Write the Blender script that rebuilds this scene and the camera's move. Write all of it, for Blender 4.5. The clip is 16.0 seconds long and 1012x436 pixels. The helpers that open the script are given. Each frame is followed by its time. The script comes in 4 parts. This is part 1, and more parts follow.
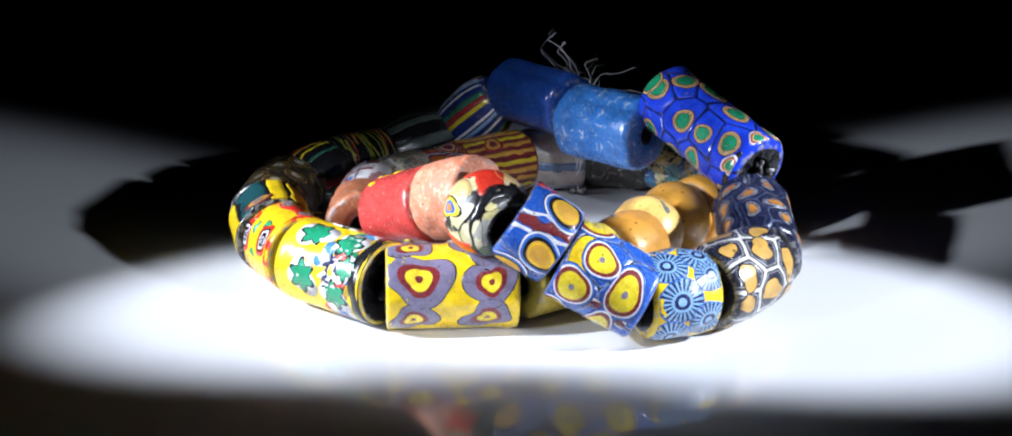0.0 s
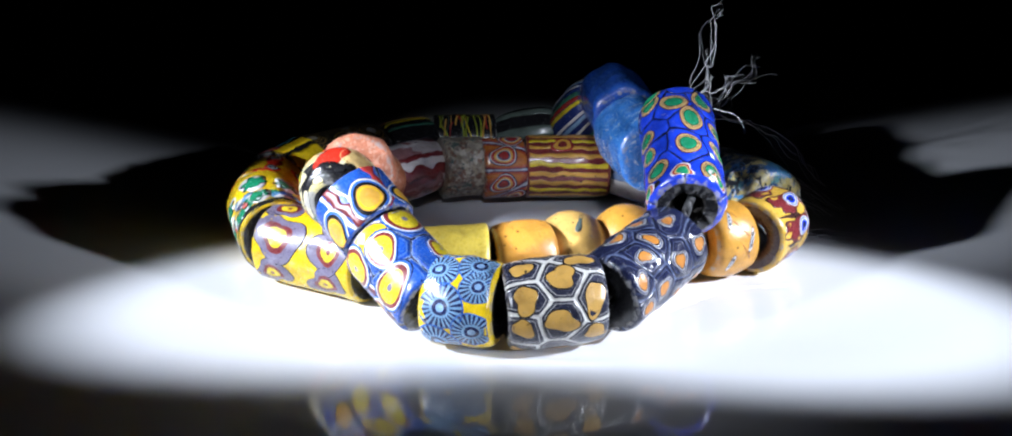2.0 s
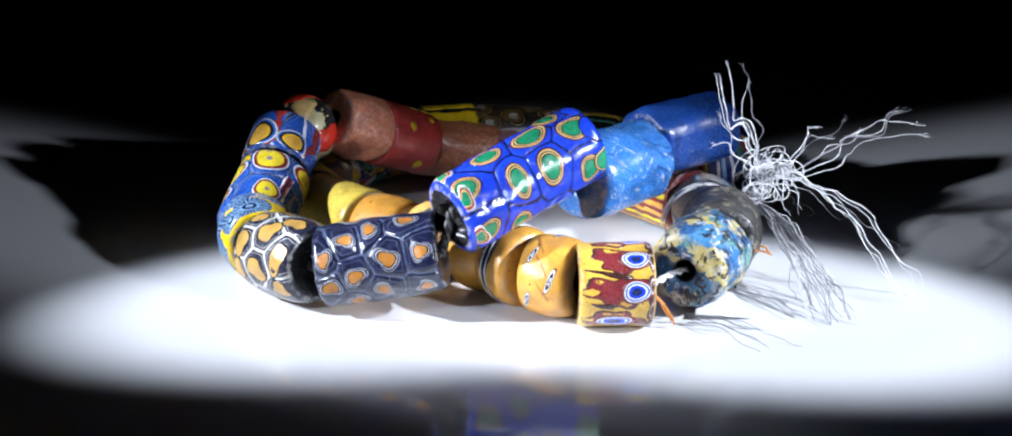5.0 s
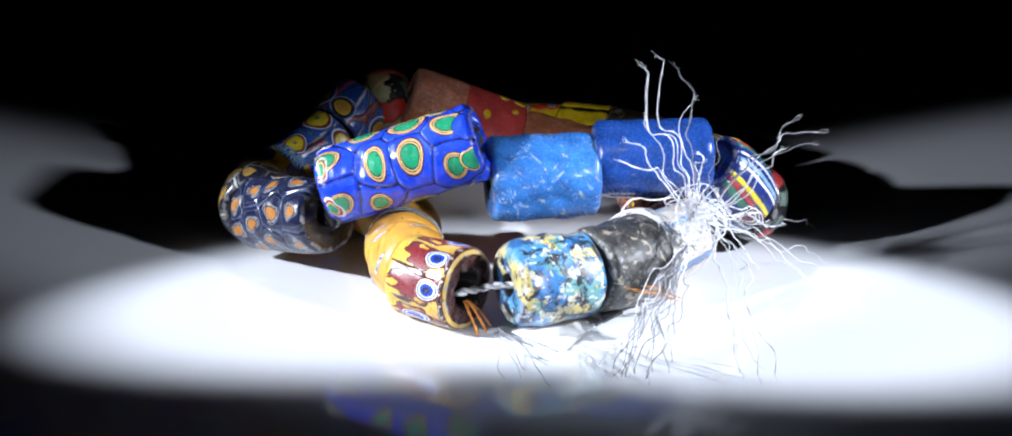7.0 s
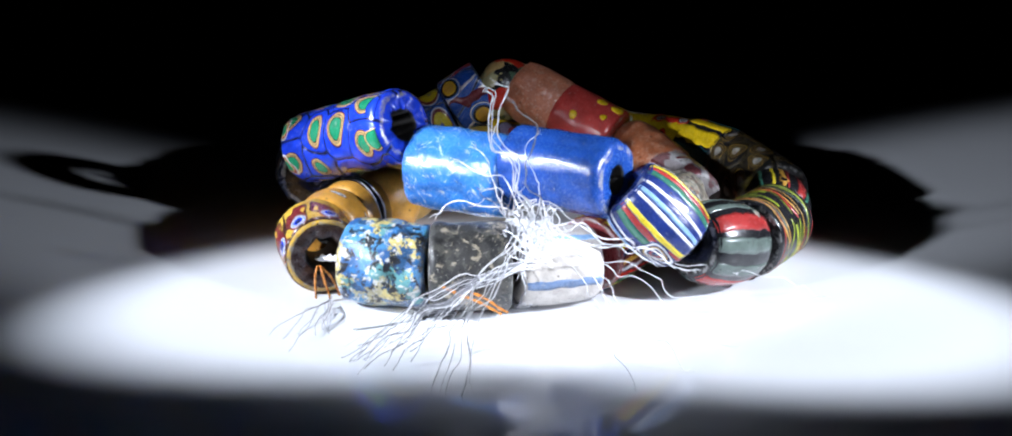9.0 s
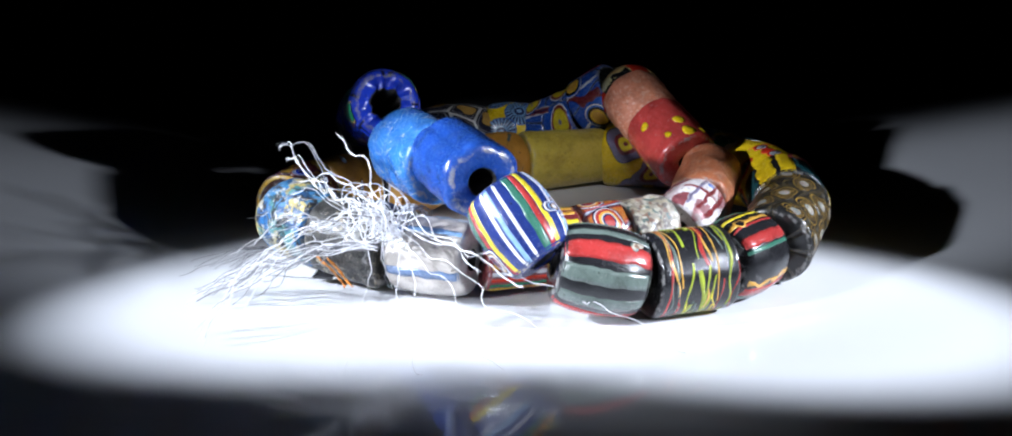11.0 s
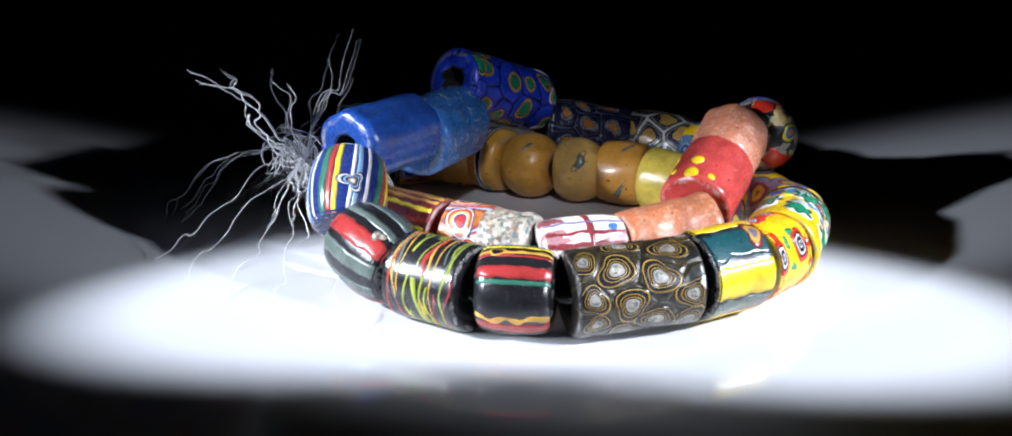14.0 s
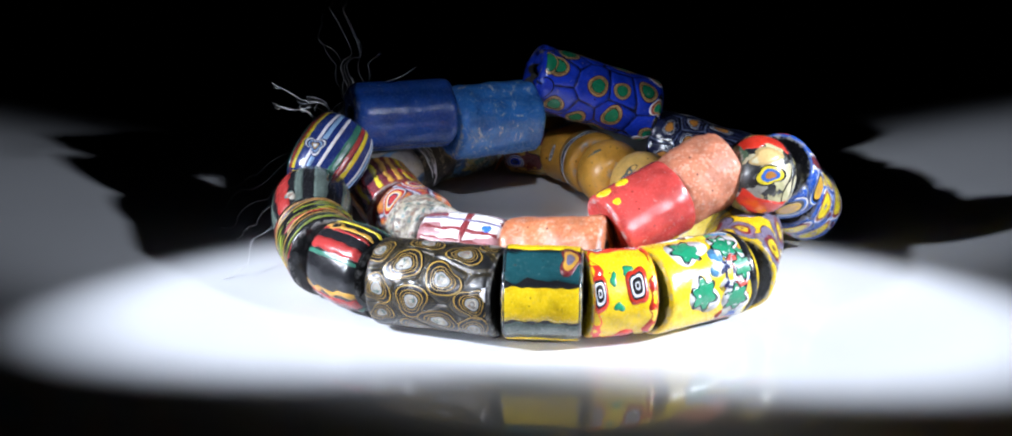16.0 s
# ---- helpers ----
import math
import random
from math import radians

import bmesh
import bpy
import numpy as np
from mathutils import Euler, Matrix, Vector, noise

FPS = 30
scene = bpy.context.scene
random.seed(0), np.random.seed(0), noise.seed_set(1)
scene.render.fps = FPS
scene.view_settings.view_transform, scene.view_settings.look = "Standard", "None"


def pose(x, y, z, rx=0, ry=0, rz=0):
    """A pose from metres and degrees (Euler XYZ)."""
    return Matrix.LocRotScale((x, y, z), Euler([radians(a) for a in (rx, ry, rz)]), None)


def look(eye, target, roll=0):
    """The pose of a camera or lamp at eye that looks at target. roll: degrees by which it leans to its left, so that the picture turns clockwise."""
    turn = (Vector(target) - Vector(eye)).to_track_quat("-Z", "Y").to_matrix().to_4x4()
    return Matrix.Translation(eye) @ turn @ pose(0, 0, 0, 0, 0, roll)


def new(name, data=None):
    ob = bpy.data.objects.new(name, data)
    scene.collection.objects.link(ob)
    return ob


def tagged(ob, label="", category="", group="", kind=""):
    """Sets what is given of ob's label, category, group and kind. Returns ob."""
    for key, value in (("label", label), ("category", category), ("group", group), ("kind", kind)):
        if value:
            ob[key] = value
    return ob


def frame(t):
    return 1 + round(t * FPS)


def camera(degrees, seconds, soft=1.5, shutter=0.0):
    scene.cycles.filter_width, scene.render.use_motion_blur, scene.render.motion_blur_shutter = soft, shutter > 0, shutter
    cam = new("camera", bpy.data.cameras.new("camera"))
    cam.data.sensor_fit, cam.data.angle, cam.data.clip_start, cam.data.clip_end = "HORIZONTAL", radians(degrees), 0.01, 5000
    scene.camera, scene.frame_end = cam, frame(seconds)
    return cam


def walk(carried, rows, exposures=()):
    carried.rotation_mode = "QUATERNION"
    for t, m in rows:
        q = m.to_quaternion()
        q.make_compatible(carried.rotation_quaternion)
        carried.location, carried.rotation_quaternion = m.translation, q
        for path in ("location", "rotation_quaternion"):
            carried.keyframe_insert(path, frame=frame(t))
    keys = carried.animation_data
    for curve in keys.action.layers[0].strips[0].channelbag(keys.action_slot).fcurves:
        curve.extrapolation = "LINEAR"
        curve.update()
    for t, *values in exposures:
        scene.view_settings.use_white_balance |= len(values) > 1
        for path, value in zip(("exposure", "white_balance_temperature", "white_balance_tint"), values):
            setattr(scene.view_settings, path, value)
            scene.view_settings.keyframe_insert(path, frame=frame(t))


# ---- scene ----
# Camera: stands still, looking down at the bead strand on the table.
cam = camera(42.434, 16.0, soft=1.9)
CAM_POSE = Matrix.Translation((0.0, -0.2, 0.06897)) @ pose(0, 0, 0, 90 - 18.134, 0, 1.10) @ pose(0, 0, 0, 0, 0, 0.23)
walk(cam, [(0, CAM_POSE), (16.0, CAM_POSE)])
TURN = 18.187  # degrees per second, clockwise seen from above
LOW = 2.0  # the strand's heights are counted from 2 units under the table top

# ---------------------------------------------------------------- world and lamps
world = bpy.data.worlds.new("studio_dark")
scene.world = world
world.use_nodes = True
world.node_tree.nodes["Background"].inputs[0].default_value = (0.75, 0.85, 1.0, 1)
world.node_tree.nodes["Background"].inputs[1].default_value = 0.011


def spot(name, eye, target, power, cone, blend, size, color=(0.95, 0.97, 1.0)):
    lamp = bpy.data.lights.new(name, "SPOT")
    lamp.energy, lamp.spot_size, lamp.spot_blend, lamp.shadow_soft_size, lamp.color = power, radians(cone), blend, size, color
    ob = new(name, lamp)
    ob.matrix_world = look(eye, target)
    return ob


# Two snooted lamps to the sides and one over the camera; weak wide beams of the side lamps pass low over the strand.
WHITE_BLUE = (0.80, 0.87, 1.0)
spot("snoot_lamp_left", (-0.377, -0.130, 0.221), (-0.0150, -0.0240, 0), 21.0, 7.9, 0.30, 0.006, WHITE_BLUE)
spot("snoot_lamp_right", (0.377, -0.130, 0.221), (0.0240, -0.0266, 0), 21.0, 8.2, 0.28, 0.006, WHITE_BLUE)
spot("snoot_lamp_front", (0.02, -0.36, 0.300), (0.0, 0.012, 0.020), 3.6, 6.4, 1.0, 0.012, WHITE_BLUE)
spot("low_beam_left", (-0.33, -0.27, 0.152), (0.044, 0.006, 0.006), 10.5, 9.2, 0.8, 0.008, WHITE_BLUE)
spot("low_beam_right", (0.33, -0.27, 0.140), (-0.046, -0.010, 0.006), 7.8, 9.2, 0.9, 0.008, WHITE_BLUE)

# ---------------------------------------------------------------- materials
def nodes_of(name):
    m = bpy.data.materials.new(name)
    m.use_nodes = True
    nt = m.node_tree
    return m, nt, nt.nodes["Principled BSDF"]


def node(nt, kind, **values):
    n = nt.nodes.new(kind)
    for key, value in values.items():
        n.inputs[key.replace("_", " ")].default_value = value
    return n


def ramp(nt, stops, constant=False):
    n = nt.nodes.new("ShaderNodeValToRGB")
    n.color_ramp.interpolation = "CONSTANT" if constant else "LINEAR"
    while len(n.color_ramp.elements) < len(stops):
        n.color_ramp.elements.new(0.5)
    for e, (p, c) in zip(n.color_ramp.elements, stops):
        e.position, e.color = p, (*c, 1)
    return n


def surface(nt, p, color, rough, coat, pits, bump=0.35, grain=900.0, wear=1.0):
    """Grain, stains and pits shared by all the glass and stone of the beads."""
    co = nt.nodes.new("ShaderNodeTexCoord")
    big = node(nt, "ShaderNodeTexNoise", Scale=330.0, Detail=5.0, Roughness=0.6)
    fine = node(nt, "ShaderNodeTexNoise", Scale=grain * 3.2, Detail=4.0, Roughness=0.65)
    spots = node(nt, "ShaderNodeTexVoronoi", Scale=grain * 0.9)
    for n in (big, fine, spots):
        nt.links.new(co.outputs["Object"], n.inputs["Vector"])
    shade = ramp(nt, [(0.30, (0.52, 0.50, 0.50)), (0.55, (1, 1, 1)), (0.8, (1.0, 1.0, 1.0))])
    nt.links.new(big.outputs["Fac"], shade.inputs[0])
    mul = node(nt, "ShaderNodeMix")
    mul.data_type, mul.blend_type = "RGBA", "MULTIPLY"
    mul.inputs[0].default_value = 0.8
    nt.links.new(color, mul.inputs[6])
    nt.links.new(shade.outputs[0], mul.inputs[7])
    dirt = ramp(nt, [(0.0, (0.10, 0.08, 0.06)), (0.10 * pits, (0.12, 0.10, 0.08)), (0.10 * pits + 0.03, (1, 1, 1))])
    nt.links.new(spots.outputs["Distance"], dirt.inputs[0])
    gate = ramp(nt, [(0.48, (0, 0, 0)), (0.57, (1, 1, 1))])
    nt.links.new(big.outputs["Fac"], gate.inputs[0])
    pit = node(nt, "ShaderNodeMix")
    pit.data_type, pit.blend_type = "RGBA", "MULTIPLY"
    nt.links.new(gate.outputs[0], pit.inputs[0])
    nt.links.new(mul.outputs[2], pit.inputs[6])
    nt.links.new(dirt.outputs[0], pit.inputs[7])
    # worn, frosted rims
    rim = nt.nodes.new("ShaderNodeAttribute")
    rim.attribute_name = "rim"
    chips = node(nt, "ShaderNodeTexNoise", Scale=800.0, Detail=6.0, Roughness=0.7)
    nt.links.new(co.outputs["Object"], chips.inputs["Vector"])
    both = node(nt, "ShaderNodeMath")
    both.operation = "MULTIPLY"
    nt.links.new(rim.outputs["Fac"], both.inputs[0])
    nt.links.new(chips.outputs["Fac"], both.inputs[1])
    worn = ramp(nt, [(0.46, (0, 0, 0)), (0.56, (0.7, 0.7, 0.7))])
    nt.links.new(both.outputs[0], worn.inputs[0])
    frost = node(nt, "ShaderNodeMix")
    frost.data_type = "RGBA"
    nt.links.new(worn.outputs[0], frost.inputs[0])
    nt.links.new(pit.outputs[2], frost.inputs[6])
    frost.inputs[7].default_value = (0.30, 0.29, 0.28, 1)
    # pale scuffs and dark grime rubbed into the skin
    scuff = node(nt, "ShaderNodeTexNoise", Scale=700.0, Detail=9.0, Roughness=0.8, Distortion=2.6)
    nt.links.new(co.outputs["Object"], scuff.inputs["Vector"])
    pale = ramp(nt, [(0.585, (0, 0, 0)), (0.64, [0.42 * wear] * 3)])
    nt.links.new(scuff.outputs["Fac"], pale.inputs[0])
    scuffed = node(nt, "ShaderNodeMix")
    scuffed.data_type = "RGBA"
    nt.links.new(pale.outputs[0], scuffed.inputs[0])
    nt.links.new(frost.outputs[2], scuffed.inputs[6])
    scuffed.inputs[7].default_value = (0.36, 0.35, 0.33, 1)
    soot = ramp(nt, [(0.36, (0.42, 0.40, 0.38)), (0.43, (1, 1, 1))])
    nt.links.new(scuff.outputs["Fac"], soot.inputs[0])
    grimy = node(nt, "ShaderNodeMix")
    grimy.data_type, grimy.blend_type = "RGBA", "MULTIPLY"
    grimy.inputs[0].default_value = 0.8
    nt.links.new(scuffed.outputs[2], grimy.inputs[6])
    nt.links.new(soot.outputs[0], grimy.inputs[7])
    nt.links.new(grimy.outputs[2], p.inputs["Base Color"])
    rr = node(nt, "ShaderNodeMapRange", To_Min=max(0.05, rough - 0.10), To_Max=rough + 0.18)
    nt.links.new(fine.outputs["Fac"], rr.inputs["Value"])
    nt.links.new(rr.outputs[0], p.inputs["Roughness"])
    b1 = node(nt, "ShaderNodeBump", Strength=bump, Distance=0.00010)
    b2 = node(nt, "ShaderNodeBump", Strength=bump * 0.6, Distance=0.00012)
    nt.links.new(fine.outputs["Fac"], b1.inputs["Height"])
    nt.links.new(big.outputs["Fac"], b2.inputs["Height"])
    nt.links.new(b1.outputs[0], b2.inputs["Normal"])
    nt.links.new(b2.outputs[0], p.inputs["Normal"])
    p.inputs["Coat Weight"].default_value = coat * 0.5
    p.inputs["Coat Roughness"].default_value = 0.15


MADE = {}


def glass(name, color, rough=0.24, coat=0.5, pits=1.0, bump=0.35, milky=0.0, wear=1.0):
    """Opaque drawn glass of one colour, with slight stains, pits and grain."""
    if name not in MADE:
        m, nt, p = nodes_of(name)
        c = nt.nodes.new("ShaderNodeRGB")
        c.outputs[0].default_value = (*color, 1)
        surface(nt, p, c.outputs[0], rough, coat, pits, bump, wear=wear)
        if milky:
            p.inputs["Subsurface Weight"].default_value = milky
            p.inputs["Subsurface Radius"].default_value = (0.5, 0.6, 1.0)
            p.inputs["Subsurface Scale"].default_value = 0.002
        MADE[name] = m
    return MADE[name]


def netted(name, stops, rough=0.22, wear=1.0):
    """Glass whose colour follows the distance from the seams between its canes."""
    m, nt, p = nodes_of(name)
    at = nt.nodes.new("ShaderNodeAttribute")
    at.attribute_name = "seam"
    co = nt.nodes.new("ShaderNodeTexCoord")
    n = node(nt, "ShaderNodeTexNoise", Scale=900.0, Detail=3.0)
    nt.links.new(co.outputs["Object"], n.inputs["Vector"])
    k = node(nt, "ShaderNodeMath")
    k.operation = "MULTIPLY_ADD"
    nt.links.new(n.outputs["Fac"], k.inputs[0])
    k.inputs[1].default_value = 0.16
    nt.links.new(at.outputs["Fac"], k.inputs[2])
    r = ramp(nt, stops)
    nt.links.new(k.outputs[0], r.inputs[0])
    surface(nt, p, r.outputs[0], rough, 0.6, 1.0, wear=wear)
    low = node(nt, "ShaderNodeMapRange", From_Max=0.22)
    nt.links.new(at.outputs["Fac"], low.inputs["Value"])
    groove = node(nt, "ShaderNodeBump", Strength=0.8, Distance=0.0003)
    nt.links.new(low.outputs[0], groove.inputs["Height"])
    nt.links.new(p.inputs["Normal"].links[0].from_socket, groove.inputs["Normal"])
    nt.links.new(groove.outputs[0], p.inputs["Normal"])
    return m


def mosaic(name, colors, scale, rough=0.3, warp=0.5, stretch=(1, 1, 1), specks=()):
    """Crumbs of differently coloured glass fused together."""
    m, nt, p = nodes_of(name)
    co = nt.nodes.new("ShaderNodeTexCoord")
    mp = nt.nodes.new("ShaderNodeMapping")
    mp.inputs["Scale"].default_value = stretch
    nt.links.new(co.outputs["Object"], mp.inputs["Vector"])
    n = node(nt, "ShaderNodeTexNoise", Scale=scale * 1.3, Detail=5.0 if specks else 3.0, Roughness=0.6)
    nt.links.new(mp.outputs[0], n.inputs["Vector"])
    mix = node(nt, "ShaderNodeVectorMath")
    mix.operation = "MULTIPLY_ADD"
    nt.links.new(n.outputs["Color"], mix.inputs[0])
    mix.inputs[1].default_value = [warp / scale * 1.6] * 3
    nt.links.new(mp.outputs[0], mix.inputs[2])
    v = node(nt, "ShaderNodeTexVoronoi", Scale=scale)
    nt.links.new(mix.outputs[0], v.inputs["Vector"])
    sep = nt.nodes.new("ShaderNodeSeparateColor")
    nt.links.new(v.outputs["Color"], sep.inputs[0])
    r = ramp(nt, [(i / len(colors), c) for i, c in enumerate(colors)], True)
    nt.links.new(sep.outputs[0], r.inputs[0])
    color = r.outputs[0]
    for i, (tint, grain, share) in enumerate(specks):
        fine = node(nt, "ShaderNodeTexNoise", Scale=grain, Detail=6.0, Roughness=0.7, Distortion=0.8)
        shift = nt.nodes.new("ShaderNodeMapping")
        shift.inputs["Location"].default_value = (0.3 + 0.17 * i, 0.1 * i, 0.05)
        nt.links.new(co.outputs["Object"], shift.inputs["Vector"])
        nt.links.new(shift.outputs[0], fine.inputs["Vector"])
        cut = ramp(nt, [(share, (0, 0, 0)), (share + 0.025, (1, 1, 1))])
        nt.links.new(fine.outputs["Fac"], cut.inputs[0])
        over = node(nt, "ShaderNodeMix")
        over.data_type = "RGBA"
        nt.links.new(cut.outputs[0], over.inputs[0])
        nt.links.new(color, over.inputs[6])
        over.inputs[7].default_value = (*tint, 1)
        color = over.outputs[2]
    surface(nt, p, color, rough, 0.3, 1.2, 0.7)
    return m


BLACK = glass("black_glass", (0.012, 0.012, 0.014), 0.2, 0.6, wear=0.25)
HOLE = glass("dirty_bore", (0.018, 0.015, 0.013), 0.7, 0.0)
COBALT = glass("cobalt_glass", (0.012, 0.05, 0.58), 0.16, 0.8)
NAVY = glass("navy_glass", (0.012, 0.020, 0.085), 0.22, 0.6)
GREEN = glass("green_glass", (0.014, 0.24, 0.115), 0.2, 0.6)
OXBLOOD = glass("oxblood_glass", (0.045, 0.016, 0.014), 0.25, 0.5)
CREAM = glass("cream_glass", (0.62, 0.42, 0.17), 0.25, 0.5)
AMBER = glass("amber_glass", (0.62, 0.33, 0.05), 0.28, 0.4, 1.6)
DULL_AMBER = glass("dull_amber_glass", (0.50, 0.29, 0.07), 0.28, 0.4, 1.8)
ORANGE = glass("orange_glass", (0.40, 0.16, 0.03), 0.28, 0.4, 1.6)
YELLOW = glass("yellow_glass", (0.78, 0.53, 0.012), 0.22, 0.6)
LEMON = glass("lemon_glass", (0.70, 0.55, 0.03), 0.22, 0.6)
RAY_BLUE = glass("ray_blue_glass", (0.19, 0.35, 0.55), 0.22, 0.5)
PLUM = glass("plum_glass", (0.165, 0.145, 0.225), 0.25, 0.5)
MAROON = glass("maroon_glass", (0.17, 0.022, 0.026), 0.25, 0.5)
RED = glass("red_glass", (0.62, 0.035, 0.018), 0.18, 0.7)
BRICK = glass("brick_red_glass", (0.34, 0.032, 0.030), 0.2, 0.6)
WHITE = glass("white_glass", (0.72, 0.72, 0.74), 0.22, 0.6)
GREY = glass("grey_white_glass", (0.50, 0.50, 0.50), 0.3, 0.4)
BLUE = glass("mid_blue_glass", (0.035, 0.13, 0.46), 0.2, 0.6)
STEEL = glass("pale_blue_glass", (0.22, 0.38, 0.60), 0.25, 0.5)
TEAL = glass("teal_glass", (0.012, 0.065, 0.075), 0.18, 0.7)
CHALK = glass("chalk_glass", (0.50, 0.46, 0.42), 0.26, 0.5)
SLATE = glass("slate_blue_glass", (0.13, 0.20, 0.34), 0.26, 0.5)
SEA = glass("sea_green_glass", (0.035, 0.14, 0.095), 0.2, 0.6)
SAGE = glass("sage_glass", (0.10, 0.13, 0.115), 0.2, 0.6)
ASH = glass("ash_white_glass", (0.25, 0.25, 0.24), 0.35, 0.4)
GOLD = glass("gold_glass", (0.34, 0.20, 0.03), 0.28, 0.5)
LIME = glass("lime_glass", (0.30, 0.36, 0.035), 0.2, 0.6)
OCHRE = glass("ochre_glass", (0.60, 0.29, 0.042), 0.3, 0.35, 1.3, 0.45)
OCHRE_DARK = glass("dark_ochre_glass", (0.50, 0.23, 0.035), 0.3, 0.35, 1.6, 0.5)
OCHRE_PALE = glass("pale_ochre_glass", (0.66, 0.40, 0.11), 0.3, 0.35, 1.2, 0.45)
OLIVE = glass("olive_yellow_glass", (0.60, 0.45, 0.07), 0.25, 0.4, 0.7)
CORAL = mosaic("coral_stone", [(0.56, 0.20, 0.11), (0.52, 0.175, 0.095), (0.58, 0.22, 0.13), (0.54, 0.19, 0.10), (0.50, 0.165, 0.085), (0.62, 0.31, 0.21)], 2600, 0.5, 1.0)
CARNELIAN = mosaic("carnelian_stone", [(0.40, 0.13, 0.055), (0.37, 0.11, 0.045), (0.42, 0.15, 0.07), (0.38, 0.12, 0.05), (0.46, 0.22, 0.14), (0.36, 0.11, 0.045)], 2300, 0.38, 1.4)
GILT, INK = (0.20, 0.135, 0.035), (0.010, 0.010, 0.010)
BANDED = netted("black_banded_glass", [(0.0, GILT), (0.085, GILT), (0.10, INK), (0.17, INK), (0.185, GILT), (0.20, INK), (0.30, INK), (0.312, GILT), (0.325, INK), (1.0, INK)], 0.30, wear=0.2)
BLUE_CELL = netted("cobalt_cell_glass", [(0.0, (0.008, 0.010, 0.05)), (0.13, (0.008, 0.012, 0.07)), (0.19, (0.014, 0.055, 0.62)), (1.0, (0.012, 0.045, 0.56))], 0.14)
NET = netted("white_netted_glass", [(0.0, (0.66, 0.65, 0.62)), (0.17, (0.64, 0.63, 0.60)), (0.21, (0.02, 0.022, 0.04)), (0.33, (0.02, 0.022, 0.04)), (0.37, (0.5, 0.5, 0.5)), (0.41, (0.022, 0.024, 0.045)), (1.0, (0.02, 0.022, 0.04))])
NAVY_NET = netted("navy_cell_glass", [(0.0, (0.15, 0.18, 0.25)), (0.11, (0.07, 0.09, 0.16)), (0.17, (0.012, 0.015, 0.042)), (0.34, (0.010, 0.013, 0.038)), (0.40, (0.045, 0.055, 0.10)), (0.46, (0.010, 0.013, 0.038)), (1.0, (0.012, 0.016, 0.05))], 0.16, wear=0.6)
BLUE_NET = netted("blue_swirl_glass", [(0.0, (0.02, 0.02, 0.05)), (0.12, (0.02, 0.02, 0.06)), (0.15, (0.22, 0.32, 0.50)), (0.19, (0.018, 0.085, 0.42)), (0.34, (0.014, 0.07, 0.38)), (0.38, (0.10, 0.20, 0.42)), (0.42, (0.015, 0.08, 0.40)), (1.0, (0.02, 0.09, 0.42))])
RAINBOW = netted("red_white_swirl_glass", [(0.0, (0.48, 0.50, 0.55)), (0.13, (0.42, 0.44, 0.50)), (0.17, (0.03, 0.03, 0.09)), (0.26, (0.34, 0.045, 0.03)), (0.5, (0.45, 0.16, 0.03)), (1.0, (0.25, 0.035, 0.03))])
SPECKLE = mosaic("blue_crumb_glass", [(0.03, 0.15, 0.36), (0.52, 0.42, 0.15), (0.02, 0.07, 0.16), (0.06, 0.22, 0.42), (0.42, 0.38, 0.22), (0.03, 0.11, 0.28), (0.10, 0.26, 0.27)], 430, 0.28, 1.6, specks=(((0.015, 0.016, 0.02), 560, 0.525), ((0.58, 0.57, 0.53), 700, 0.575)))
GRANITE = mosaic("grey_stone", [(0.035, 0.034, 0.032), (0.02, 0.02, 0.02), (0.06, 0.058, 0.05), (0.028, 0.027, 0.026)], 600, 0.4, 1.5, specks=(((0.30, 0.26, 0.19), 480, 0.565), ((0.012, 0.012, 0.012), 700, 0.57), ((0.40, 0.38, 0.33), 1100, 0.63)))
CRUMB = mosaic("beige_crumb_glass", [(0.30, 0.26, 0.19), (0.20, 0.17, 0.13), (0.40, 0.37, 0.30), (0.12, 0.10, 0.09), (0.27, 0.24, 0.20), (0.17, 0.09, 0.06), (0.34, 0.31, 0.26), (0.06, 0.10, 0.09)], 1700, 0.4, 1.0)
TESSERA = mosaic("many_coloured_crumb_glass", [(0.05, 0.12, 0.42), (0.62, 0.62, 0.62), (0.02, 0.22, 0.10), (0.68, 0.50, 0.03), (0.50, 0.05, 0.03), (0.08, 0.25, 0.45), (0.60, 0.58, 0.52), (0.02, 0.03, 0.10)], 560, 0.22, 0.3)
BALL = mosaic("black_cream_crumb_glass", [(0.02, 0.02, 0.022), (0.52, 0.48, 0.26), (0.03, 0.03, 0.03), (0.60, 0.52, 0.22), (0.35, 0.34, 0.30), (0.10, 0.16, 0.10), (0.62, 0.56, 0.36)], 330, 0.2, 0.8)
MILK = mosaic("white_plum_streaked_glass", [(0.60, 0.56, 0.56), (0.66, 0.64, 0.64), (0.24, 0.07, 0.08), (0.52, 0.47, 0.47), (0.62, 0.58, 0.58), (0.32, 0.16, 0.17)], 330, 0.16, 0.7, (1, 1, 0.35))


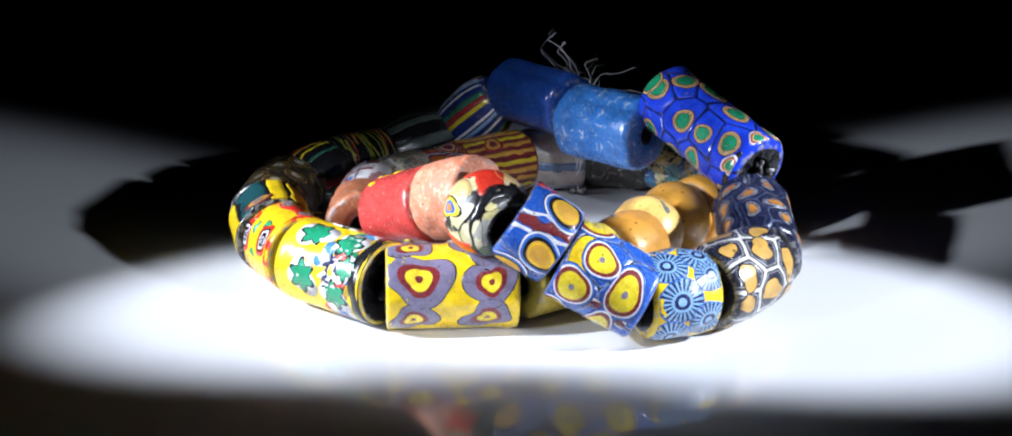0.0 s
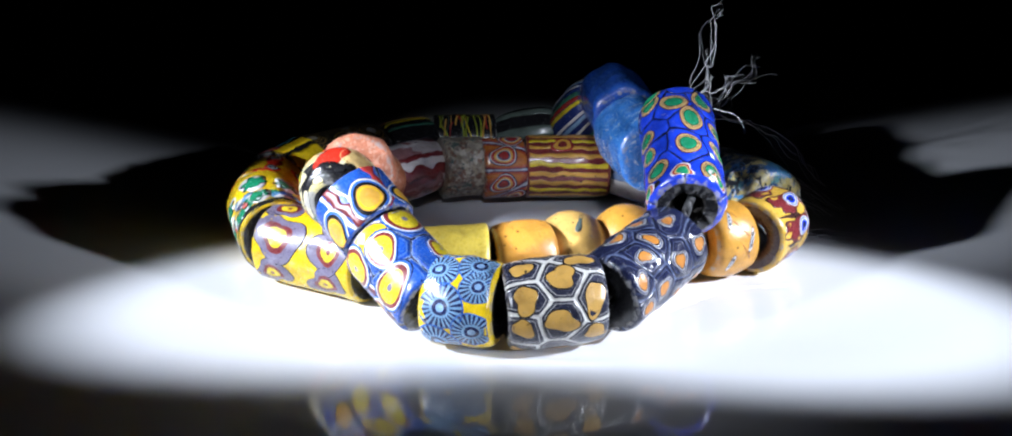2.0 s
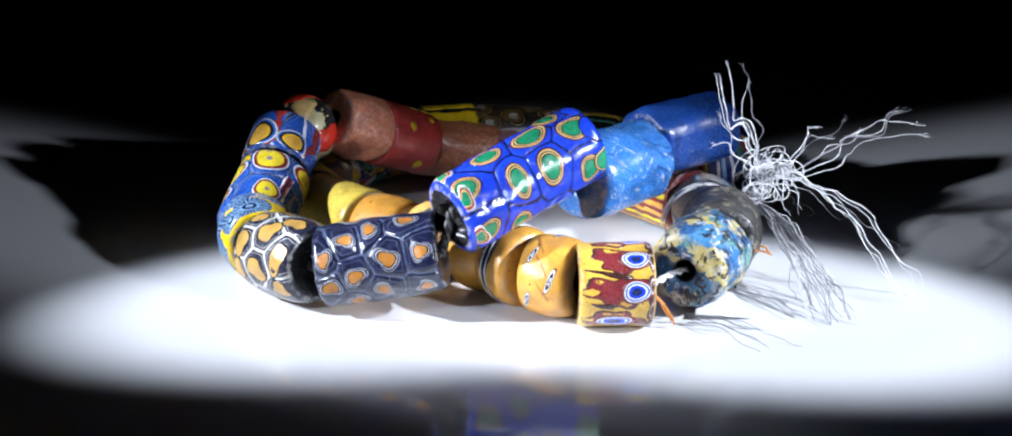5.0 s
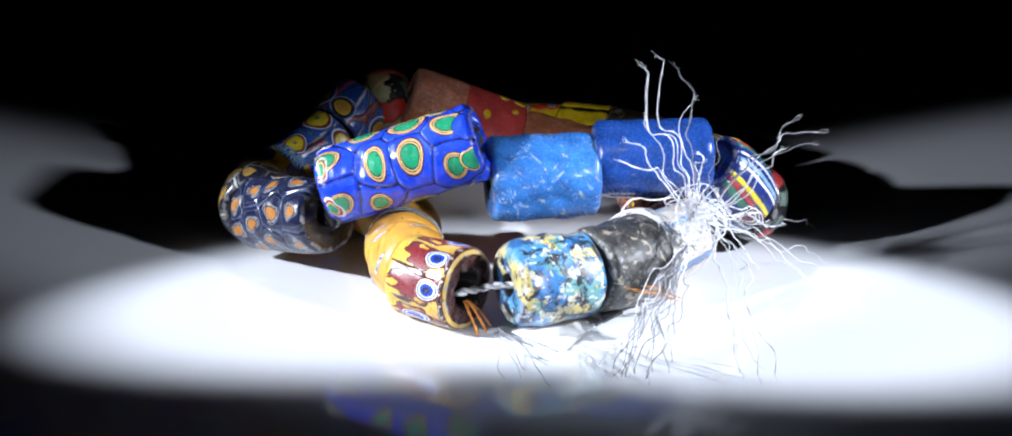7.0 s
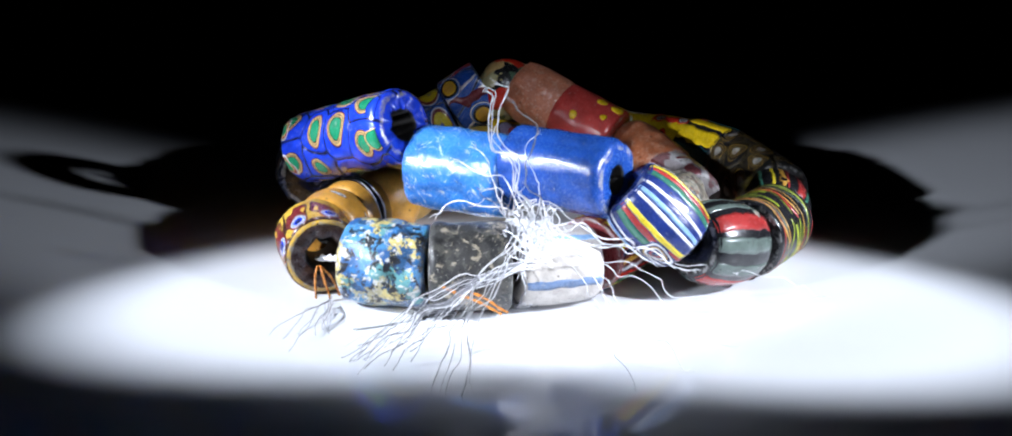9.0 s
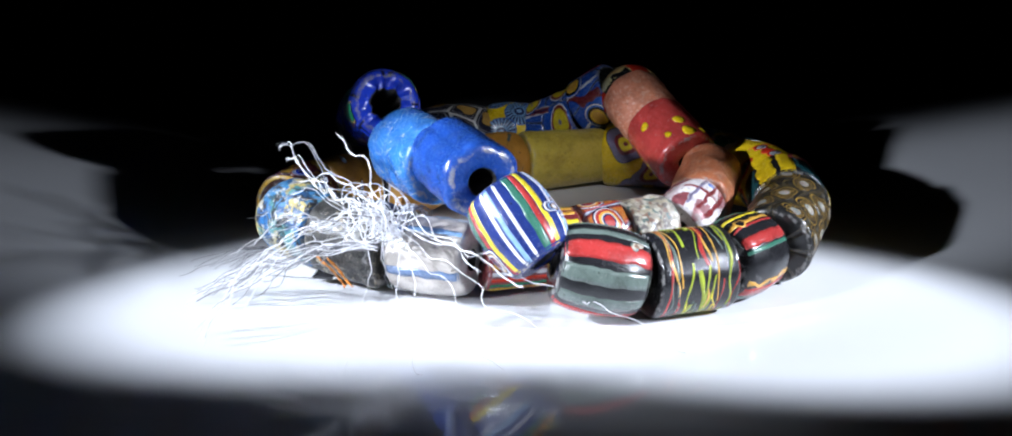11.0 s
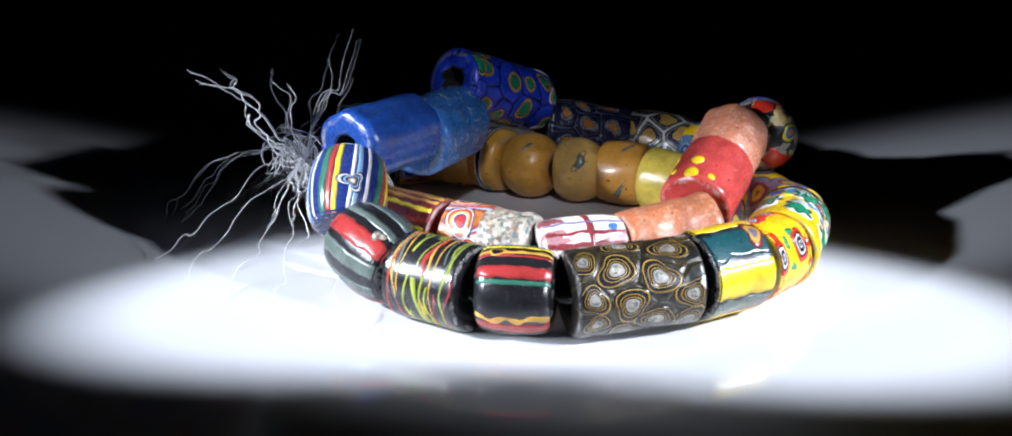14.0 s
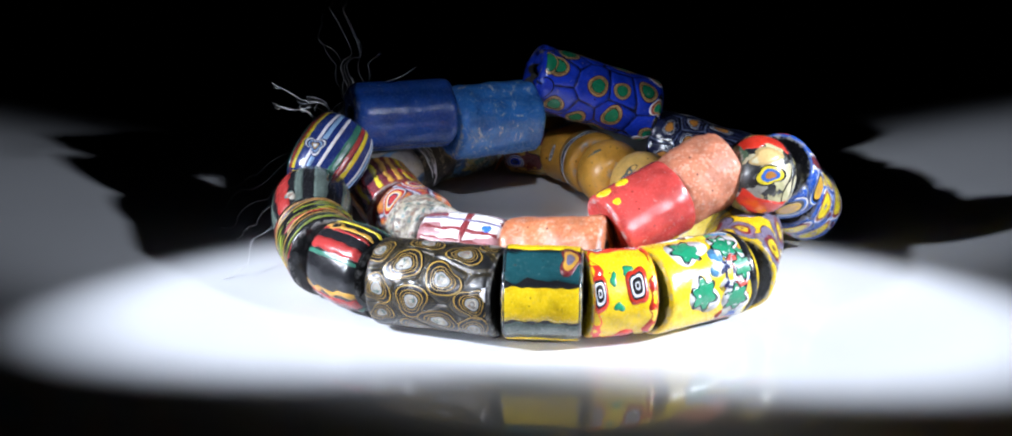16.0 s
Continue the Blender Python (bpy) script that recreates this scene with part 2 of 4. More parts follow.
def worn_blue(name, color, scratch, amount):
    """Blue glass with pale scratches and flakes."""
    m, nt, p = nodes_of(name)
    co = nt.nodes.new("ShaderNodeTexCoord")
    n = node(nt, "ShaderNodeTexNoise", Scale=260.0, Detail=9.0, Roughness=0.78, Distortion=3.2)
    nt.links.new(co.outputs["Object"], n.inputs["Vector"])
    r = ramp(nt, [(0.0, color), (amount, color), (amount + 0.05, scratch), (1.0, scratch)])
    nt.links.new(n.outputs["Fac"], r.inputs[0])
    surface(nt, p, r.outputs[0], 0.22, 0.6, 0.6, 0.5)
    p.inputs["Subsurface Weight"].default_value = 0.25
    p.inputs["Subsurface Radius"].default_value = (0.3, 0.6, 1.0)
    p.inputs["Subsurface Scale"].default_value = 0.002
    return m


SKY_BLUE = worn_blue("worn_sky_blue_glass", (0.035, 0.17, 0.50), (0.46, 0.53, 0.58), 0.56)
ROYAL = worn_blue("royal_blue_glass", (0.013, 0.062, 0.29), (0.10, 0.16, 0.34), 0.66)


def plain_matter(name, color, rough, scale, bump, coat=0.0):
    m, nt, p = nodes_of(name)
    co = nt.nodes.new("ShaderNodeTexCoord")
    n = node(nt, "ShaderNodeTexNoise", Scale=scale, Detail=5.0)
    nt.links.new(co.outputs["Object"], n.inputs["Vector"])
    r = ramp(nt, [(0.3, [c * 0.88 for c in color]), (0.7, color)])
    nt.links.new(n.outputs["Fac"], r.inputs[0])
    nt.links.new(r.outputs[0], p.inputs["Base Color"])
    b = node(nt, "ShaderNodeBump", Strength=bump, Distance=0.0001)
    nt.links.new(n.outputs["Fac"], b.inputs["Height"])
    nt.links.new(b.outputs[0], p.inputs["Normal"])
    p.inputs["Roughness"].default_value, p.inputs["Coat Weight"].default_value = rough, coat
    return m


ACRYLIC = plain_matter("white_acrylic", (0.78, 0.79, 0.82), 0.07, 9.0, 0.0)
DRAPE = plain_matter("black_velvet", (0.040, 0.039, 0.044), 0.95, 60.0, 0.3)
THREAD = plain_matter("white_cotton_thread", (0.82, 0.82, 0.84), 0.38, 2500.0, 0.3)
THREAD_GREY = plain_matter("grey_cotton_thread", (0.22, 0.22, 0.24), 0.45, 2500.0, 0.3)
CORD = plain_matter("dark_cord", (0.05, 0.05, 0.052), 0.5, 2500.0, 0.5)
FLAX = plain_matter("orange_thread", (0.62, 0.22, 0.03), 0.45, 2500.0, 0.3)
PAPER = plain_matter("white_paper", (0.80, 0.80, 0.80), 0.6, 500.0, 0.2)
SHELLAC = plain_matter("black_paper", (0.02, 0.02, 0.022), 0.4, 500.0, 0.2)

# ---------------------------------------------------------------- the place
def mesh_of(name, verts, faces, mats, index=None, smooth=True):
    me = bpy.data.meshes.new(name)
    me.from_pydata([tuple(v) for v in verts], [], faces)
    for m in mats:
        me.materials.append(m)
    if index is not None:
        me.polygons.foreach_set("material_index", index)
    me.polygons.foreach_set("use_smooth", [smooth] * len(me.polygons))
    me.update()
    return me


def box(name, lo, hi, mat, label, bevel=0.0):
    bm = bmesh.new()
    bmesh.ops.create_cube(bm, size=1.0)
    for v in bm.verts:
        v.co = [lo[i] + (v.co[i] + 0.5) * (hi[i] - lo[i]) for i in range(3)]
    if bevel:
        bmesh.ops.bevel(bm, geom=bm.edges[:], offset=bevel, segments=3, affect="EDGES")
    me = bpy.data.meshes.new(name)
    bm.to_mesh(me)
    me.materials.append(mat)
    return tagged(new(name, me), label, name.split("_")[0], "", "structure")


box("table_top", (-0.9, -0.9, -0.02), (0.9, 0.9, 0.0), ACRYLIC, "glossy white acrylic table top in a dark studio", 0.003)
box("floor", (-1.6, -1.6, -0.80), (1.6, 1.6, -0.75), DRAPE, "black matte studio floor under the table")
box("wall_north", (-1.6, 1.5, -0.75), (1.6, 1.6, 1.6), DRAPE, "black velvet drape behind the table")
box("wall_south", (-1.6, -1.6, -0.75), (1.6, -1.5, 1.6), DRAPE, "black velvet drape facing the table")
box("wall_east", (1.5, -1.5, -0.75), (1.6, 1.5, 1.6), DRAPE, "black velvet drape beside the table")
box("wall_west", (-1.6, -1.5, -0.75), (-1.5, 1.5, 1.6), DRAPE, "black velvet drape beside the table")
box("ceiling", (-1.6, -1.6, 1.6), (1.6, 1.6, 1.65), DRAPE, "black studio ceiling")

# ---------------------------------------------------------------- the strand
strand = tagged(new("bead_necklace"), "coiled strand of colourful old glass trade beads on white acrylic", "necklace")
MM = 0.000972  # one unit of the strand's plan


def part(name, me, parent, label=""):
    ob = new(name, me)
    ob.parent = parent
    return tagged(ob, label)


class Bead:
    """A bead between the middles a and b of its ends (mm). Places on it: turn in degrees from its top, height along it."""

    def __init__(self, label, a, b, r, base, shape="cyl", rc=0.7, hole=1.5, facet=(0, 0.0), rough=0.06, seeds=(), fine=False, bore=None, taper=0.0, cap=None, cap_a=None, jag=(0.12, 0.12), grow=0.45):
        a, b = Vector(a), Vector(b)
        a.z -= LOW
        b.z -= LOW
        a, b = a + (a - b).normalized() * grow, b + (b - a).normalized() * grow
        self.L, self.r, self.shape, self.rc, self.facet, self.rough, self.taper = (b - a).length, r, shape, rc, facet, rough, taper
        self.phase = Vector((a.x * 1.7, a.y * 1.3, b.z * 2.1))
        z = (b - a).normalized()
        x = (Vector((0, 0, 1)) - z * z.z).normalized()
        turn = Matrix((x, z.cross(x), z)).transposed().to_4x4()
        self.ends = (a, b)
        ns = 180 if fine else 88
        nz = max(14, int(self.L / (0.24 if fine else 0.55)))
        half = self.L / 2
        # the outline that is turned: outer side, end face, bore, end face
        zs = [half * math.sin(math.pi / 2 * (2 * i / nz - 1)) if i in (0, nz) else -half + self.L * i / nz for i in range(nz + 1)]
        edge = [-half + rc * (1 - math.cos(math.pi / 2 * k / 5)) for k in range(5)]
        zs = sorted(set(edge + [q for q in zs if abs(q) < half - rc] + [-q for q in edge]))
        rows = [("out", q) for q in zs]
        ring_b = self.radius(half)
        rows += [("end", half, (ring_b + hole) / 2), ("end", half - 0.12, hole * 1.12), ("end", half - 0.6, hole)]
        rows += [("end", -half + 0.6, hole), ("end", -half + 0.12, hole * 1.12), ("end", -half, (ring_b + hole) / 2)]
        verts, kind = [], []
        for row in rows:
            for j in range(ns):
                t = 2 * math.pi * j / ns
                if row[0] == "out":
                    verts.append(self.at(math.degrees(t), row[1]))
                else:
                    q = Vector((math.cos(t) * row[2], math.sin(t) * row[2], row[1]))
                    q += Vector((0.6, 0.6, 1.2)) * jag[1 if row[1] > 0 else 0] * noise.noise(q * 0.9 + self.phase)
                    verts.append(q * MM)
        faces, index = [], []
        n = len(rows)
        for i in range(n):
            inner = rows[i][0] == "end" and rows[(i + 1) % n][0] == "end" and abs(rows[i][1]) < half - 0.1 and abs(rows[(i + 1) % n][1]) < half - 0.1
            for j in range(ns):
                k, l = (i + 1) % n, (j + 1) % ns
                faces.append((i * ns + j, i * ns + l, k * ns + l, k * ns + j))
                index.append(1 if inner else (3 if rows[i][1] < 0 else 2) if rows[i][0] == "end" or rows[k][0] == "end" else 0)
        me = mesh_of("bead", verts, faces, [base, bore or HOLE, cap or base, cap_a or cap or base], index)
        rim = []
        for row in rows:
            edge_near = math.exp(-((half - abs(row[1])) / 0.55) ** 2) if row[0] == "out" else 0.0
            rim += [edge_near] * ns
        me.attributes.new("rim", "FLOAT", "POINT").data.foreach_set("value", rim)
        if seeds:
            self.seams(me, seeds)
        self.ob = part("bead", me, strand, label)
        self.ob.matrix_basis = Matrix.Translation((a + b) / 2 * MM) @ turn

    def radius(self, z):
        half, u = self.L / 2, abs(z) / (self.L / 2)
        r = self.r * (1 + self.taper * z / half)
        if self.shape == "barrel":
            r *= 1 - 0.10 * u ** 2.2
        elif self.shape == "tub":
            r *= 1 - 0.20 * u ** 2.4
        elif self.shape == "ball":
            r *= math.sqrt(max(0.05, 1 - 0.62 * u * u))
        over = abs(z) - (half - self.rc)
        if over > 0:
            r -= self.rc * (1 - math.sqrt(max(0, 1 - (over / self.rc) ** 2)))
        return r

    def at(self, turn, z, lift=0.0):
        t = math.radians(turn)
        r = self.radius(z)
        n, deep = self.facet
        if n:
            r *= 1 + deep * (abs(math.cos(n * t / 2)) - 0.6)
        q = Vector((math.cos(t) * r, math.sin(t) * r, z))
        r += self.rough * (noise.noise(q * 0.30 + self.phase) * 2.2 + noise.noise(q * 0.9 + self.phase) * 0.8) + lift
        return Vector((math.cos(t) * r, math.sin(t) * r, z)) * MM

    def seams(self, me, seeds):
        """Stores on every point how far the seam between the two nearest canes is."""
        co = np.empty(len(me.vertices) * 3, dtype=np.float32)
        me.vertices.foreach_get("co", co)
        co = co.reshape(-1, 3) / MM
        turn = np.arctan2(co[:, 1], co[:, 0])
        near = []
        for s in seeds:
            d = (turn - math.radians(s[0]) + math.pi) % (2 * math.pi) - math.pi
            near.append(np.hypot(d * self.r / s[3], (co[:, 2] - s[1]) / s[2]) * (s[2] + s[3]) / 2)
        near = np.sort(np.array(near), axis=0)
        gap = np.clip((near[1] - near[0]) * 0.25, 0, 1)
        me.attributes.new("seam", "FLOAT", "POINT").data.foreach_set("value", gap.astype(np.float32))

    def eye(self, turn, z, long, wide, rings, name="eye", lobes=0, dent=0.0, rays=0, wobble=0.10, lift=0.035, lean=0.0, label=""):
        """A cane slice set in the surface: rings of (share of its radius, material) from the outside in."""
        rnd = random.Random(f"{turn}{z}{self.L}")
        ph = [rnd.uniform(0, 6.28) for _ in range(3)]
        ns = rays * 2 if rays else 40
        lim = self.L / 2 - self.rc * 0.45
        ca, sa = math.cos(lean), math.sin(lean)
        verts, faces, index, mats = [], [], [], []
        stops = [1.0]
        for i, (share, mat) in enumerate(rings):
            inside = rings[i + 1][0] if i + 1 < len(rings) else 0.0
            steps = 2 if share - inside > 0.35 else 1
            stops += [share - (share - inside) * (s + 1) / steps for s in range(steps)]
            if mat not in mats:
                mats.append(mat)
        if rays:
            mats.append(RAY_BLUE)

        def spot_at(share, j, up):
            f = 2 * math.pi * j / ns
            k = 1 + wobble * (math.sin(2 * f + ph[0]) * 0.6 + math.sin(3 * f + ph[1]) * 0.5) * (0.4 + 0.6 * share)
            if lobes:
                k *= 1 + dent * math.cos(lobes * f + ph[2]) * (0.3 + 0.7 * share)
            u, v = math.cos(f) * long * share * k, math.sin(f) * wide * share * k
            u, v = u * ca - v * sa, u * sa + v * ca
            zz = max(-lim, min(lim, z + u))
            return self.at(turn + math.degrees(v / self.r), zz, up)

        for j in range(ns):
            verts.append(spot_at(1.0, j, -0.06))
        for s in stops:
            for j in range(ns):
                verts.append(spot_at(max(s, 0.002), j, lift * (1 + 0.5 * (1 - s))))
        rows = [1.0] + stops
        for i in range(len(rows) - 1):
            mid = (rows[i] + rows[i + 1]) / 2
            mat = [m for share, m in rings if share >= mid - 1e-6][-1]
            for j in range(ns):
                l = (j + 1) % ns
                faces.append((i * ns + j, i * ns + l, (i + 1) * ns + l, (i + 1) * ns + j))
                ray = rays and mid > 0.42 and mid < 0.97 and j % 2
                index.append(mats.index(RAY_BLUE if ray else mat))
        return part(name, mesh_of(name, verts, faces, mats, index), self.ob, label)

    def stripe(self, turn, width, mat, z0=None, z1=None, drift=0.0, wobble=0.12, name="stripe", lift=0.03):
        """A thin glass rod laid along the bead; width and drift in degrees."""
        half = self.L / 2 - self.rc * 0.25
        z0, z1 = -half if z0 is None else z0, half if z1 is None else z1
        nz, nt = 26, max(3, int(abs(width) / 5))
        ph = random.Random(f"{turn}{width}{self.L}").uniform(0, 50)
        verts, faces = [], []
        for i in range(nz + 1):
            z = z0 + (z1 - z0) * i / nz
            c = turn + drift * (i / nz - 0.5) + width * wobble * 2.0 * noise.noise(Vector((z * 0.5, ph, 0)))
            w = width * (1 + wobble * 2.0 * noise.noise(Vector((z * 0.7, ph, 9))))
            for j in range(-1, nt + 2):
                jj = max(0, min(nt, j))
                verts.append(self.at(c + w * (jj / nt - 0.5), z, -0.05 if j in (-1, nt + 1) else lift))
        m = nt + 3
        for i in range(nz):
            for j in range(m - 1):
                faces.append((i * m + j, i * m + j + 1, (i + 1) * m + j + 1, (i + 1) * m + j))
        return part(name, mesh_of(name, verts, faces, [mat]), self.ob)

    def band(self, z, width, mat, t0=0.0, t1=360.0, wave=0.3, name="band", lift=0.03, freq=1.2):
        """A glass thread wound round the bead from turn t0 to t1."""
        nt = max(10, int(abs(t1 - t0) / 5))
        ph = random.Random(f"{z}{width}{t0}").uniform(0, 50)
        lim = self.L / 2 - self.rc * 0.3
        verts, faces = [], []
        for i in range(nt + 1):
            t = t0 + (t1 - t0) * i / nt
            c, s = math.cos(math.radians(t)) * freq, math.sin(math.radians(t)) * freq
            zc = z + wave * 2.2 * noise.noise(Vector((c, s, ph)))
            w = width * (1 + 0.8 * noise.noise(Vector((c * 1.5, s * 1.5, ph + 7))))
            for k, up in ((-0.5, -0.05), (-0.5, lift), (0.0, lift * 1.2), (0.5, lift), (0.5, -0.05)):
                verts.append(self.at(t, max(-lim, min(lim, zc + w * k)), up))
        for i in range(nt):
            for k in range(4):
                faces.append((i * 5 + k, i * 5 + k + 1, i * 5 + k + 6, i * 5 + k + 5))
        return part(name, mesh_of(name, verts, faces, [mat]), self.ob)


def filled(seeds, r, length, gap, long, wide, seed):
    """More canes over the rest of the bead, no two nearer than gap mm."""
    rnd, got = random.Random(seed), list(seeds)
    for _ in range(600):
        t, z = rnd.uniform(-180, 180), rnd.uniform(-length / 2 + 0.8, length / 2 - 0.8)
        if all(math.hypot(((t - s[0] + 180) % 360 - 180) * math.pi / 180 * r, z - s[1]) > gap for s in got):
            got.append((t, z, long * rnd.uniform(0.85, 1.2), wide * rnd.uniform(0.85, 1.2)))
    return got


# ---- blue bead with green eyes, raised over its neighbours
s = filled([(-36, 10.0, 2.2, 1.7), (-3, 4.1, 2.4, 1.6), (-13, -2.7, 2.6, 1.7), (-36, -8.7, 2.2, 1.8), (-64, 2.7, 1.4, 2.7), (-69, -2.6, 1.9, 2.5), (-103, -8.4, 1.5, 2.2), (-108, 9.6, 1.9, 1.8),
            (-127, 4.0, 1.6, 1.7), (-159, -1.7, 2.0, 1.5), (53, -9.2, 1.8, 1.8), (67, -1.3, 1.8, 1.8), (113, 3.0, 1.7, 2.0), (123, -8.0, 1.6, 1.6)], 5.8, 24.6, 4.6, 1.7, 1.7, 3)
eyed_blue = Bead("long cobalt blue glass bead with green ringed eyes, chipped end", (22.1, 8.2, 24.8), (35.3, -10.6, 16.9), 5.75, BLUE_CELL, rc=1.3, hole=2.3, seeds=s, fine=True, rough=0.12, cap=BLACK, cap_a=COBALT, jag=(0.9, 1.3), grow=0.0)
for q in s:
    eyed_blue.eye(q[0], q[1], q[2] * 1.14, q[3] * 1.14, [(1.0, BLACK), (0.95, MAROON), (0.90, CREAM), (0.80, BLACK), (0.74, CREAM), (0.67, BLACK), (0.60, GREEN)])
for t in (60, 100, 140, 215):
    eyed_blue.eye(t, 11.5, 0.8, 1.5, [(1.0, BLACK)], name="chip", wobble=0.4)
for t in (10, 75, 150, 250, 310):
    eyed_blue.eye(t, 10.9, 1.3, 1.9, [(1.0, WHITE), (0.82, BRICK), (0.62, CREAM), (0.5, GREEN)], name="cane_end", wobble=0.35, lift=0.05)

for i, t in enumerate(range(-150, 200, 50)):
    eyed_blue.eye(t, -10.9, 1.5, 2.1, [(1.0, BLACK), (0.93, CREAM), (0.82, BLACK), (0.74, GREEN)] if i % 3 == 1 else [(1.0, BLACK), (0.9, COBALT)], name="cane_end", wobble=0.2, lift=0.12)

# ---- navy bead with orange spots
s = filled([(-25, 0.5, 1.2, 2.0), (-38, 3.8, 1.5, 1.5), (-74, -1.9, 1.7, 1.9), (-93, 2.9, 1.6, 1.6), (-64, 7.0, 1.2, 2.0), (-104, 6.6, 1.5, 1.6), (-17, -4.6, 1.5, 1.3), (13, 3.3, 1.8, 1.3)], 5.7, 16.3, 4.2, 1.5, 1.5, 5)
spotted_navy = Bead("dark navy glass bead with orange spots in pale rings", (34.2, -12.2, 11.9), (33.6, -28.4, 9.0), 5.75, NAVY_NET, rc=0.9, seeds=s, fine=True, rough=0.14, cap=BLACK)
for q in s:
    spotted_navy.eye(q[0], q[1], q[2], q[3] * 0.86, [(1.0, ASH), (0.92, NAVY), (0.80, GREY), (0.74, BLACK), (0.62, ORANGE)], wobble=0.3)

# ---- amber bead with a white net
s = filled([(-37, -0.7, 2.3, 1.9), (-70, -4.7, 1.6, 2.8), (-94, -0.1, 2.5, 1.8), (-63, 4.3, 1.9, 2.1), (-17, 4.3, 1.6, 1.5), (-9, -3.6, 2.1, 1.5), (-118, -4.7, 1.9, 1.5), (-101, 4.9, 1.6, 1.7)], 6.0, 13.5, 4.3, 1.8, 1.8, 7)
netted_amber = Bead("amber and black glass bead with a white net pattern", (33.2, -29.9, 9.0), (24.6, -38.8, 8.3), 6.1, NET, shape="barrel", rc=0.8, seeds=s, fine=True, cap=BLACK)
for q in s:
    netted_amber.eye(q[0], q[1], q[2] * 0.93, q[3] * 0.93, [(1.0, BLACK), (0.9, DULL_AMBER)], wobble=0.28, name="cell", lobes=5, dent=0.05)

# ---- bead with starburst canes
s = [(-79, 1.6, 2.9, 3.0), (-14, -2.7, 2.7, 2.9), (-48, -3.2, 2.3, 2.2), (-110, -2.6, 2.6, 2.8), (-28, 2.6, 2.5, 2.6), (-135, 2.4, 2.7, 2.9), (30, 1.5, 2.7, 2.9), (75, -2.0, 2.7, 2.9), (120, 1.8, 2.7, 2.9), (170, -1.6, 2.7, 2.9)]
starburst = Bead("yellow glass bead with blue starburst canes", (23.7, -39.4, 8.5), (15.2, -42.7, 8.5), 6.0, YELLOW, shape="barrel", rc=0.9, rough=0.14, cap=BLACK)
for q in s:
    starburst.eye(q[0], q[1], q[2] * 1.1, q[3] * 1.1, [(1.0, BLUE), (0.94, NAVY), (0.45, RAY_BLUE), (0.34, NAVY), (0.18, STEEL)], name="starburst", rays=22, wobble=0.08)

# ---- two blue beads with yellow ovals
RINGS = [(1.0, NAVY), (0.97, WHITE), (0.90, BLUE), (0.78, BLACK), (0.62, AMBER), (0.54, YELLOW), (0.48, AMBER)]
YRINGS = [(1.0, NAVY), (0.96, BLUE), (0.88, WHITE), (0.81, MAROON), (0.64, LEMON), (0.14, PLUM)]
s = filled([(-100, 3.6, 2.5, 3.0), (-76, -3.0, 2.5, 3.4), (-49, 1.7, 2.5, 2.4), (24, -2.5, 1.8, 2.4)], 5.7, 11, 6.0, 2.5, 2.9, 11)
oval_low = Bead("blue and white glass bead with large yellow ovals", (15.2, -42.8, 8.4), (4.8, -41.2, 13.5), 5.75, BLUE_NET, rc=0.7, seeds=s, fine=True, cap=BLACK)
for q in s:
    oval_low.eye(q[0], q[1], q[2] * 1.15, q[3] * 1.12, YRINGS, wobble=0.16, lift=0.08)
for q in ((-62, 4.3, 1.5, 4.6), (120, 4.0, 1.5, 4.0), (20, 4.4, 1.3, 3.0)):
    oval_low.eye(*q, [(1.0, WHITE), (0.93, NAVY), (0.86, YELLOW)], name="yellow_patch", wobble=0.3, lift=0.06)
for t, z0, z1 in ((-88, 0.6, 4.8), (-112, -5.0, 0.5), (48, -4.8, 2.0), (140, -5.0, 1.5)):
    oval_low.stripe(t, 16, WHITE, z0, z1, 10, 0.15, lift=0.05)
    oval_low.stripe(t, 11, MAROON, z0, z1, 10, 0.15, lift=0.06)
    oval_low.stripe(t, 3, NAVY, z0, z1, 10, 0.15, lift=0.07)
s = filled([(-23, -1.3, 2.8, 2.4), (-95, -1.6, 2.8, 2.2), (36, -2.0, 1.7, 2.4)], 5.7, 8.1, 6.2, 2.4, 2.6, 13)
oval_high = Bead("blue, red and white glass bead with amber ovals", (4.2, -41.0, 14.9), (-2.0, -40.2, 19.0), 5.75, BLUE_NET, rc=0.6, seeds=s, fine=True, cap=BLACK, grow=0.15)
for q in s:
    oval_high.eye(q[0], q[1], q[2] * 1.22, q[3] * 1.22, RINGS, wobble=0.14, lift=0.10)
oval_high.stripe(-60, 14, MAROON, drift=-14, wobble=0.4, lift=0.07)
for t in (-72, -48, 52, 120, 160):
    oval_high.stripe(t, 5, WHITE, drift=-14, wobble=0.5, lift=0.075)
oval_high.stripe(4, 12, BRICK, drift=10, wobble=0.5, lift=0.07)
oval_high.stripe(70, 14, MAROON, drift=10, wobble=0.5, lift=0.07)

